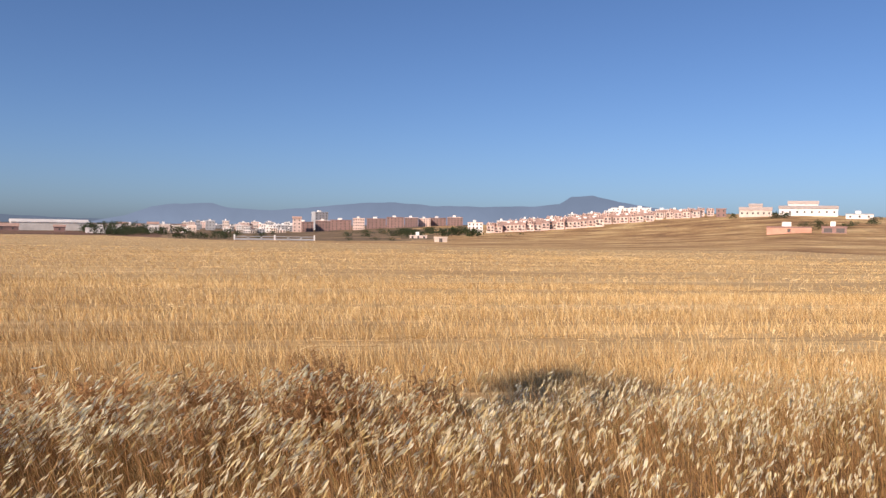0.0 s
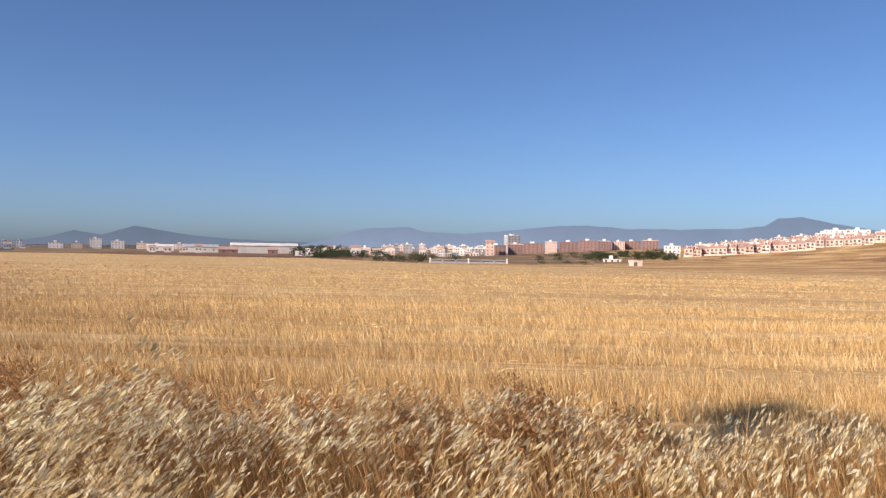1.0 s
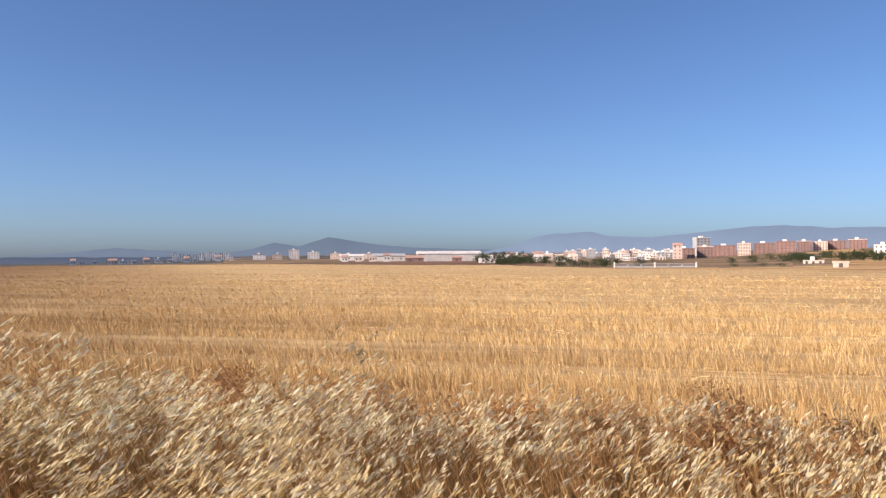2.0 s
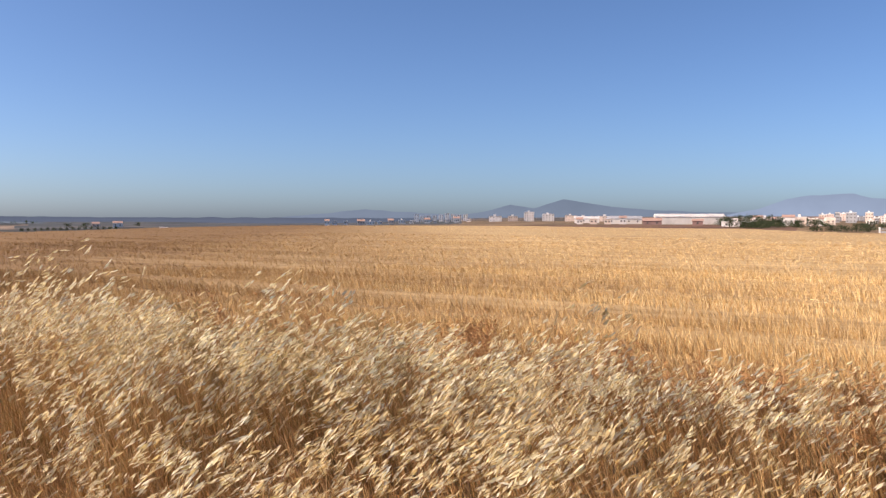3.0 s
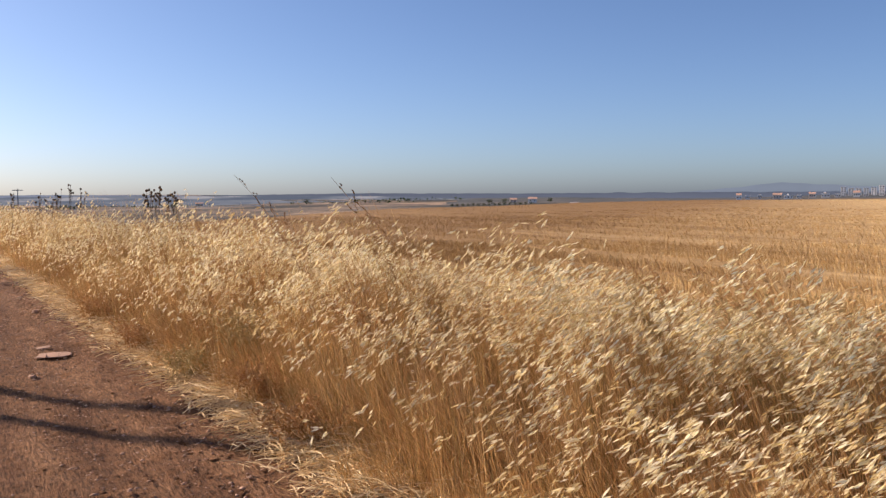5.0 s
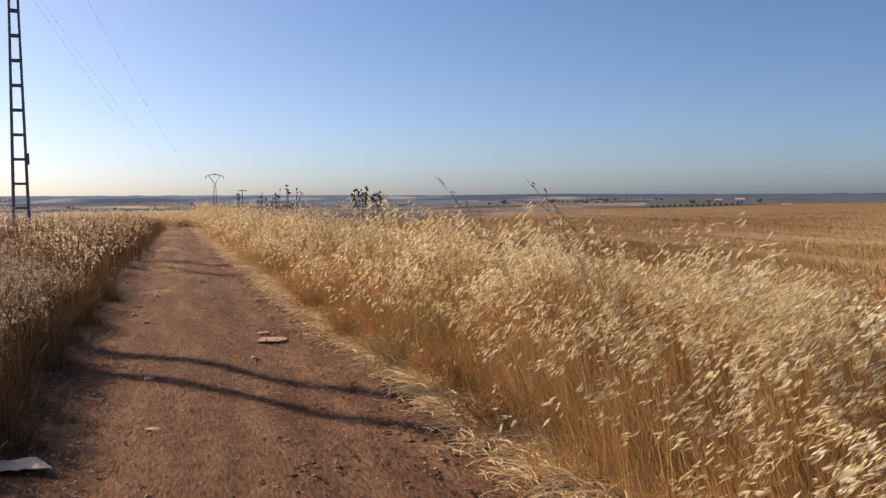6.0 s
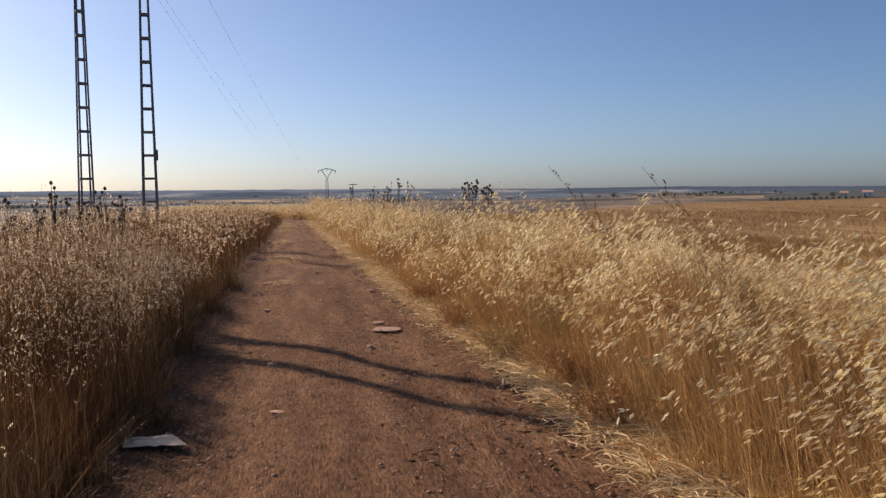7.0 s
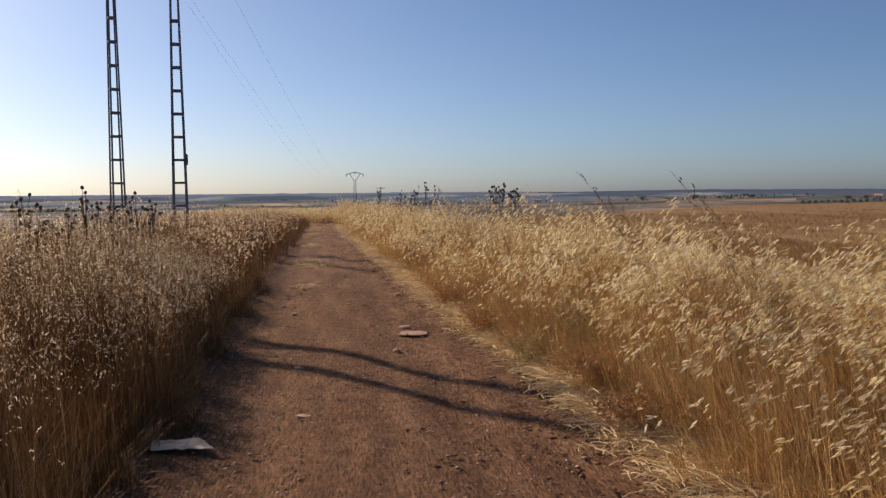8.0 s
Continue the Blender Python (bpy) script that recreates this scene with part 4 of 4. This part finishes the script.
# ---------------------------------------------------------------- power line
def lattice_pole(x, y, height, w0, w1, turn, spacing, label, leg=0.042):
    """A battened steel pole: four corner legs and square rings of battens."""
    ob = empty("power_pole", pose(x, y, -0.1, 0, 0, turn))
    for i, j in ((-1, -1), (1, -1), (1, 1), (-1, 1)):
        a, c = (i * w0 / 2, j * w0 / 2, -0.3), (i * w1 / 2, j * w1 / 2, height)
        part("leg", bar_bm(a, c, leg, None, leg * 0.8), M_STEEL, ob)
    n = int(height / spacing)
    for k in range(1, n + 1):
        z = k * spacing
        w = w0 + (w1 - w0) * z / height
        bm = bmesh.new()
        for s in (-1, 1):
            box_bm(-w / 2, w / 2, s * w / 2 - 0.015, s * w / 2 + 0.015, z - 0.032, z + 0.032, 0, bm)
            box_bm(s * w / 2 - 0.015, s * w / 2 + 0.015, -w / 2, w / 2, z - 0.032, z + 0.032, 0, bm)
        part("batten", bm, M_STEEL, ob)
    return tagged(ob, label, "power pole", "power poles")


P1, P2 = (-4.87, 26.5), (-6.64, 26.2)
pole_a = lattice_pole(*P1, 9.9, 0.43, 0.16, 6, 0.70, "dark battened steel power pole beside the track")
pole_b = lattice_pole(*P2, 9.9, 0.38, 0.13, 28, 0.70, "dark battened steel power pole, twin of its neighbour")
part("box", box_bm(0.19, 0.26, -0.07, 0.07, 2.65, 2.98, 0.01), M_STEEL, pole_a, "small grey switch box")
for q in (pole_a, pole_b):
    part("crossarm", box_bm(-0.9, 0.9, -0.05, 0.05, 9.6, 9.7), M_STEEL, q)
# the transformer frame past the edge of the field of view whose shadow crosses the track
sx, sy = math.sin(sb), math.cos(sb)
for s, (x, y) in enumerate(((1.45, 6.45), (1.27, 5.67))):
    q = lattice_pole(x + 15.5 * sx, y + 15.5 * sy, 16.2, 0.10, 0.08, 40, 0.4, "dark steel pole of the transformer frame", 0.065)
    if s == 0:
        top = q
for x0, x1, z0, z1 in ((-1.06, -0.36, 15.72, 16.3), (-0.21, 0.49, 15.75, 16.4), (-1.56, -0.91, 14.95, 15.65), (-0.76, -0.11, 14.88, 15.6)):
    part("transformer", box_bm(x0, x1, -0.2, 0.2, z0, z1, 0.05), M_STEEL, top, "grey transformer case")
for z in (14.8, 15.65):
    part("crossarm", box_bm(-1.55, 0.6, -0.05, 0.05, z - 0.05, z + 0.05), M_STEEL, top)

# far pylon with a vaulted head
pyl = empty("pylon", pose(280 * math.sin(radians(1.05)), 280 * math.cos(radians(1.05)), land_height(1.05, 280) - 0.3, 0, 0, -1))
ph = 1.6 + 280 * math.tan(radians(1.5)) - pyl.location.z
for i, j in ((-1, -1), (1, -1), (1, 1), (-1, 1)):
    part("leg", bar_bm((i * 0.75, j * 0.75, -1), (i * 0.28, j * 0.28, ph - 2.9), 0.11), M_STEEL, pyl)
nz = int((ph - 3.1) / 1.4)
for k in range(nz):
    z0, z1 = k * 1.4, (k + 1) * 1.4
    w0, w1 = (0.75 - 0.47 * z / (ph - 2.9) for z in (z0, z1))
    bm = bmesh.new()
    for s in (-1, 1):
        bar_bm((-w0, s * w0, z0), (w1, s * w1, z1), 0.08, bm)
        bar_bm((s * w0, w0, z0), (s * w1, -w1, z1), 0.08, bm)
    part("bracing", bm, M_STEEL, pyl)
for s in (-1, 1):
    part("head_arm", bar_bm((s * 0.2, 0, ph - 2.9), (s * 1.8, 0, ph - 0.6), 0.15), M_STEEL, pyl)
    beam = part("head_beam", bar_bm((s * 2.9, 0, ph - 0.8), (0, 0, ph), 0.15), M_STEEL, pyl)
    part("insulator", bar_bm((s * 2.8, 0, ph - 0.85), (s * 2.8, 0, ph - 1.6), 0.12), M_STEEL, beam)
part("insulator", bar_bm((0, 0, ph - 0.1), (0, 0, ph - 0.9), 0.12), M_STEEL, pyl)
tagged(pyl, "far steel lattice pylon with a vaulted head", "pylon")
post = empty("power_pole", spot(2.8, 420))
part("mast", bar_bm((0, 0, -1), (0, 0, 16), 0.4, None, 0.25), M_STEEL, post)
part("crossarm", box_bm(-2.2, 2.2, -0.15, 0.15, 15.2, 15.5), M_STEEL, post)
tagged(post, "distant slim power pole with a crossarm", "power pole")


def wire(a, c, sag, radius):
    cu = bpy.data.curves.new("wire", "CURVE")
    cu.dimensions, cu.bevel_depth, cu.bevel_resolution = "3D", radius, 0
    sp = cu.splines.new("POLY")
    n = 40
    sp.points.add(n)
    a, c = Vector(a), Vector(c)
    for i in range(n + 1):
        t = i / n
        p = a.lerp(c, t) - Vector((0, 0, 4 * sag * t * (1 - t)))
        sp.points[i].co = (*p, 1)
    cu.materials.append(M_WIRE)
    return tagged(new("power_line", cu), "thin sagging overhead power cable", "power cable", "power cables")


px, py, pz = pyl.location
wire((P1[0] + 0.8, P1[1], 9.6), (px + 2.8, py, pz + ph - 1.6), 6, 0.004)
wire((P1[0] - 0.8, P1[1], 9.6), (px, py, pz + ph - 0.9), 6, 0.004)
wire((P2[0] + 0.8, P2[1], 9.6), (px - 2.8, py, pz + ph - 1.6), 6, 0.004)


# ---------------------------------------------------------------- weeds
def stem_tube(bm, pts, w):
    for a, c in zip(pts, pts[1:]):
        bar_bm(a, c, w, bm)


def thistle(x, y, h, seed, n=5, size=1.0, label="dead dark thistle with round seed heads"):
    g = random.Random(seed)
    ob = empty("thistle", pose(x, y, 0, 0, 0, g.uniform(0, 360)))
    for k in range(n):
        a, t = g.uniform(0, 6.28), h * g.uniform(0.86, 1.0)
        s = g.uniform(0.03, 0.16)
        tip = (math.cos(a) * s, math.sin(a) * s, t)
        bm = bmesh.new()
        stem_tube(bm, [(0, 0, 0), (tip[0] * 0.3, tip[1] * 0.3, t * 0.6), tip], 0.004)
        hd = [tip]
        for j in range(2):
            z = g.uniform(0.78, 0.9)
            q = (tip[0] * z + g.uniform(-0.08, 0.08), tip[1] * z + g.uniform(-0.08, 0.08), t * (z + 0.1))
            bar_bm((tip[0] * z * 0.8, tip[1] * z * 0.8, t * (z - 0.05)), q, 0.004, bm)
            hd.append(q)
        stalk = part("stalk", bm, M_DARKWEED, ob)
        for q in hd:
            bm = bmesh.new()
            bmesh.ops.create_icosphere(bm, subdivisions=1, radius=g.uniform(0.014, 0.024) * size)
            for v in bm.verts:
                v.co = Vector((v.co.x, v.co.y, v.co.z * 1.15)) * g.uniform(0.85, 1.2) + Vector(q)
            part("seed_head", bm, M_DARKWEED, stalk)
    return tagged(ob, label, "thistle")


def at_bearing(b, r):
    return r * math.sin(radians(b)), r * math.cos(radians(b))


for j, (b, r, h) in enumerate(((10.4, 16.5, 1.72), (11.0, 16.8, 1.78), (11.5, 16.5, 1.72), (11.9, 17.0, 1.70), (10.8, 17.4, 1.74), (12.3, 16.4, 1.62), (5.2, 22.0, 1.76), (5.9, 22.4, 1.84), (6.4, 22.0, 1.74), (4.7, 23.0, 1.70), (2.6, 27, 1.74), (4.0, 24, 1.66),
                               (-20.3, 8.6, 1.66), (-19.4, 9.0, 1.60), (-16.2, 9.6, 1.76), (-15.5, 9.8, 1.62), (-17.3, 9.2, 1.56), (-13.1, 10.8, 1.68), (-12.3, 11.0, 1.62), (-12.7, 10.4, 1.56), (-18.4, 8.8, 1.55), (-14.5, 10.0, 1.55))):
    thistle(*at_bearing(b, r), h - (0.03 if b < 0 else -0.05), j, 3, 1.0 if b < 0 else 1.2)


def sprig(x, y, h, lean, seed, mat, heads, label):
    """A tall single grass stalk that leans with the wind and carries small heads along its tip."""
    g = random.Random(seed)
    ob = empty("tall_weed", pose(x, y, 0))
    bm, pts = bmesh.new(), []
    for k in range(9):
        t = k / 8
        pts.append((WIND[0] * lean * t ** 2.2, WIND[1] * lean * t ** 2.2, h * (1.12 * t - 0.12 * t ** 3)))
    rings = [[bm.verts.new((p[0] + 0.0014 * math.cos(a), p[1] + 0.0014 * math.sin(a), p[2])) for a in (0.4, 2.5, 4.6)] for p in pts]
    for lo, hi in zip(rings, rings[1:]):
        for i in range(3):
            bm.faces.new((lo[i], lo[(i + 1) % 3], hi[(i + 1) % 3], hi[i]))
    bm.faces.new(rings[-1])
    part("stalk", bm, mat, ob)
    bm = bmesh.new()
    for k in range(heads // 2):             # side twigs, each with a few small heads
        t = 0.60 + 0.38 * k / (heads // 2)
        i = min(7, int(t * 8))
        p = Vector(pts[i]).lerp(Vector(pts[i + 1]), t * 8 - i)
        q = p + Vector((g.uniform(-0.13, 0.02), g.uniform(-0.06, 0.07), g.uniform(0.03, 0.12))) * (1.15 - 0.6 * (t - 0.6) / 0.4)
        bar_bm(p, q, 0.0016, bm)
        for f in (0.5, 0.8, 1.0):
            e = p.lerp(q, f) + Vector((g.uniform(-0.012, 0.012), g.uniform(-0.012, 0.012), g.uniform(0.0, 0.012)))
            bar_bm(e, e + Vector((-0.010, 0.005, 0.011)), 0.0065, bm, 0.004)
    tagged(part("seed_spray", bm, mat, ob), kind="stuff")
    return tagged(ob, label, "tall weed")


for j, (b, r, h, ln) in enumerate(((28.6, 5.0, 1.72, 0.62), (29.6, 5.1, 1.58, 0.55), (22.0, 6.0, 1.76, 0.75), (22.8, 6.2, 1.56, 0.6))):
    sprig(*at_bearing(b, r), h, ln, j, M_RUSTWEED, 14, "lone tall dry weed leaning over the verge")


def dock(x, y, h, seed, mat, label):
    """A bushy dead weed of many leaning stalks with crusted seed spikes."""
    g = np.random.default_rng(seed)
    n = 60
    base = np.column_stack([x + g.normal(0, 0.10, n), y + g.normal(0, 0.10, n), np.zeros(n)])
    hh = h * g.uniform(0.55, 1.0, n)
    lean = WIND * (0.35 * h) + g.normal(0, 0.12, (n, 3)) * [1, 1, 0]
    v, t, pts = ribbons(base, hh, lean, np.full(n, 0.010), 3)
    m = n * 14
    who = np.repeat(np.arange(n), 14)
    s = g.uniform(0.5, 1, m)
    at = base[who] + np.array([0, 0, 1.0]) * (hh[who] * s)[:, None] + lean[who] * (s ** 2)[:, None] + g.normal(0, 0.012, (m, 3))
    v2, t2 = spikelets(at, unit(g.normal(0, 1, (m, 3))), g.uniform(0.02, 0.05, m), np.full(m, 0.012), False)
    ob = empty("dock_weed", pose(x, y, 0))
    for name, q, f in (("stalk_tuft", v, t), ("seed_crust", v2, t2)):
        pt = big_mesh(name, q - np.array([x, y, 0.0]), f, [mat])
        pt.parent = ob
        tagged(pt, kind="stuff")
    return tagged(ob, label, "weed")


# The low ones at x 1.5 to 2 are added for shadowed hollows there.
for j, (x, y, h, m) in enumerate(((5.3, 4.2, 1.12, M_RUSTWEED), (5.4, 5.3, 1.05, M_RUSTWEED), (4.8, 4.8, 1.0, M_GREYWEED), (4.6, 3.6, 1.02, M_GREYWEED), (5.2, 3.4, 0.95, M_GREYWEED), (5.9, 3.0, 1.0, M_RUSTWEED), (5.0, 8.8, 1.0, M_RUSTWEED), (3.0, 6.3, 0.9, M_RUSTWEED), (6.6, 1.6, 0.62, M_RUSTWEED), (6.9, 0.6, 0.6, M_RUSTWEED), (6.3, 2.6, 0.6, M_RUSTWEED), (7.2, -0.5, 0.6, M_RUSTWEED), (7.1, -1.2, 0.5, M_RUSTWEED), (6.8, 1.1, 0.55, M_RUSTWEED), (5.9, 0.4, 0.5, M_RUSTWEED), (2.3, 7.4, 0.7, M_GREYWEED), (3.3, 9.5, 0.95, M_RUSTWEED), (1.95, 5.1, 0.34, M_RUSTWEED), (2.0, 6.2, 0.42, M_RUSTWEED), (1.75, 7.4, 0.36, M_GREYWEED), (1.6, 9.0, 0.4, M_RUSTWEED), (1.5, 11.2, 0.42, M_RUSTWEED), *((rnd.uniform(6.0, 7.6), rnd.uniform(-1.2, 4.5), rnd.uniform(0.45, 0.7), M_RUSTWEED) for _ in range(26)))):
    dock(x, y, h, j, m, "russet dead dock weed leaning in the oats" if m is M_RUSTWEED else "grey-green dry weed among the oats")


# ---------------------------------------------------------------- track clutter
g = random.Random(3)
sv, sf, c0 = [], [], 0
iv = np.array([(1, 0, 0), (-1, 0, 0), (0, 1, 0), (0, -1, 0), (0, 0, 1), (0, 0, -1)], float)      # an eight-sided lump, then roughened
it = np.array([(4, 0, 2), (4, 2, 1), (4, 1, 3), (4, 3, 0), (5, 2, 0), (5, 1, 2), (5, 3, 1), (5, 0, 3)])
shape = np.random.default_rng(12)
for k in range(15000):
    y = 3.0 + 22 * g.random() ** 1.7
    l, r = track_edges(y)
    x = g.uniform(l - 0.1, r + 0.2)
    s = 0.003 + 0.016 * g.random() ** 6.0
    v = iv * shape.uniform(0.55, 1.3, iv.shape) * [s * g.uniform(0.8, 1.5), s * g.uniform(0.7, 1.2), s * 0.5] + [x, y, 0.014 + 0.016 * abs(noise.noise(Vector((x * 13, y * 11, 6))))]
    sv.append(v), sf.append(it + c0)
    c0 += len(v)
tagged(big_mesh("pebbles", np.concatenate(sv), np.concatenate(sf), [M_STONE]), "loose reddish pebbles strewn over the dirt track", "pebbles", kind="stuff")
sv, sf, c0 = [], [], 0
for k in range(5500):      # crumbs and clods of the same earth, thickest along the wheel ruts' edges
    y = 3.0 + 24 * g.random() ** 1.6
    l, r = track_edges(y)
    x = l + (r - l) * g.choice((g.uniform(0, 1), g.gauss(0.12, 0.05), g.gauss(0.52, 0.07), g.gauss(0.88, 0.06)))
    s = (0.004 + 0.014 * g.random() ** 4.5) * (1 + y / 40)
    v = iv * shape.uniform(0.5, 1.35, iv.shape) * [s * g.uniform(0.8, 1.8), s * g.uniform(0.7, 1.3), s * 0.4] + [x, y, 0.014 + 0.016 * abs(noise.noise(Vector((x * 13, y * 11, 6))))]
    sv.append(v), sf.append(it + c0)
    c0 += len(v)
tagged(big_mesh("earth_clods", np.concatenate(sv), np.concatenate(sf), [M_TRACK]), "crumbled clods of dry red earth on the track", "clods", kind="stuff")


def slab(x, y, sx_, sy_, h, turn, seed, mat, name, label, category):
    """A flat broken piece with an uneven outline."""
    g = random.Random(seed)
    bm = bmesh.new()
    n = 9
    low = [bm.verts.new((math.cos(6.283 * k / n) * sx_ * g.uniform(0.75, 1.1), math.sin(6.283 * k / n) * sy_ * g.uniform(0.7, 1.1), 0)) for k in range(n)]
    up = [bm.verts.new((v.co.x * 0.93, v.co.y * 0.93, h * g.uniform(0.7, 1.1))) for v in low]
    for k in range(n):
        bm.faces.new((low[k], low[(k + 1) % n], up[(k + 1) % n], up[k]))
    mid = bm.verts.new((0, 0, h * 1.1))
    for k in range(n):
        bm.faces.new((up[k], up[(k + 1) % n], mid))
    me = bpy.data.meshes.new(name)
    bm.to_mesh(me)
    bm.free()
    me.materials.append(mat)
    ob = new(name, me)
    ob.matrix_world = pose(x, y, 0.004, 0, 0, turn)
    return tagged(ob, label, category)


slab(0.81, 9.42, 0.21, 0.17, 0.008, 10, 1, M_SLAB, "stone_slab", "flat pale pinkish broken stone set in the track", "stone")
slab(0.74, 9.92, 0.10, 0.07, 0.008, 50, 2, M_SLAB, "stone_slab", "flat pale chip of stone in the track", "stone")
slab(-0.20, 6.85, 0.07, 0.05, 0.010, 0, 4, M_SLAB, "stone_slab", "small flat pinkish stone in the track", "stone")
for j in range(14):
    y = g.uniform(4.5, 20)
    l, r = track_edges(y)
    slab(g.uniform(l + 0.2, r - 0.2), y, g.uniform(0.03, 0.06), g.uniform(0.03, 0.05), g.uniform(0.02, 0.04), g.uniform(0, 180), 20 + j, M_STONE, "stone", "rough reddish stone lying on the track", "stone")

# a crumpled sheet of cardboard in the shade
pv, pf = [], []
NP = 10
for j in range(NP + 1):
    for i in range(NP + 1):
        uu, vv_ = i / NP - 0.5, j / NP - 0.5
        z = 0.006 + 0.022 * abs(noise.noise(Vector((uu * 4, vv_ * 4, 2)))) + 0.03 * max(0, uu) * (vv_ + 0.5)
        pv.append((uu * (0.34 - 0.10 * vv_) - 0.09 * vv_, vv_ * 0.20, z))
for j in range(NP):
    for i in range(NP):
        a = j * (NP + 1) + i
        pf.append((a, a + 1, a + NP + 2, a + NP + 1))
paper = mesh_object("cardboard_sheet", pv, pf, M_PAPER)
sm = paper.modifiers.new("thickness", "SOLIDIFY")
sm.thickness = 0.004
paper.matrix_world = pose(-1.04, 5.36, 0.018, 0, 0, -4)
tagged(paper, "crumpled pale cardboard sheet lying at the track edge", "litter")
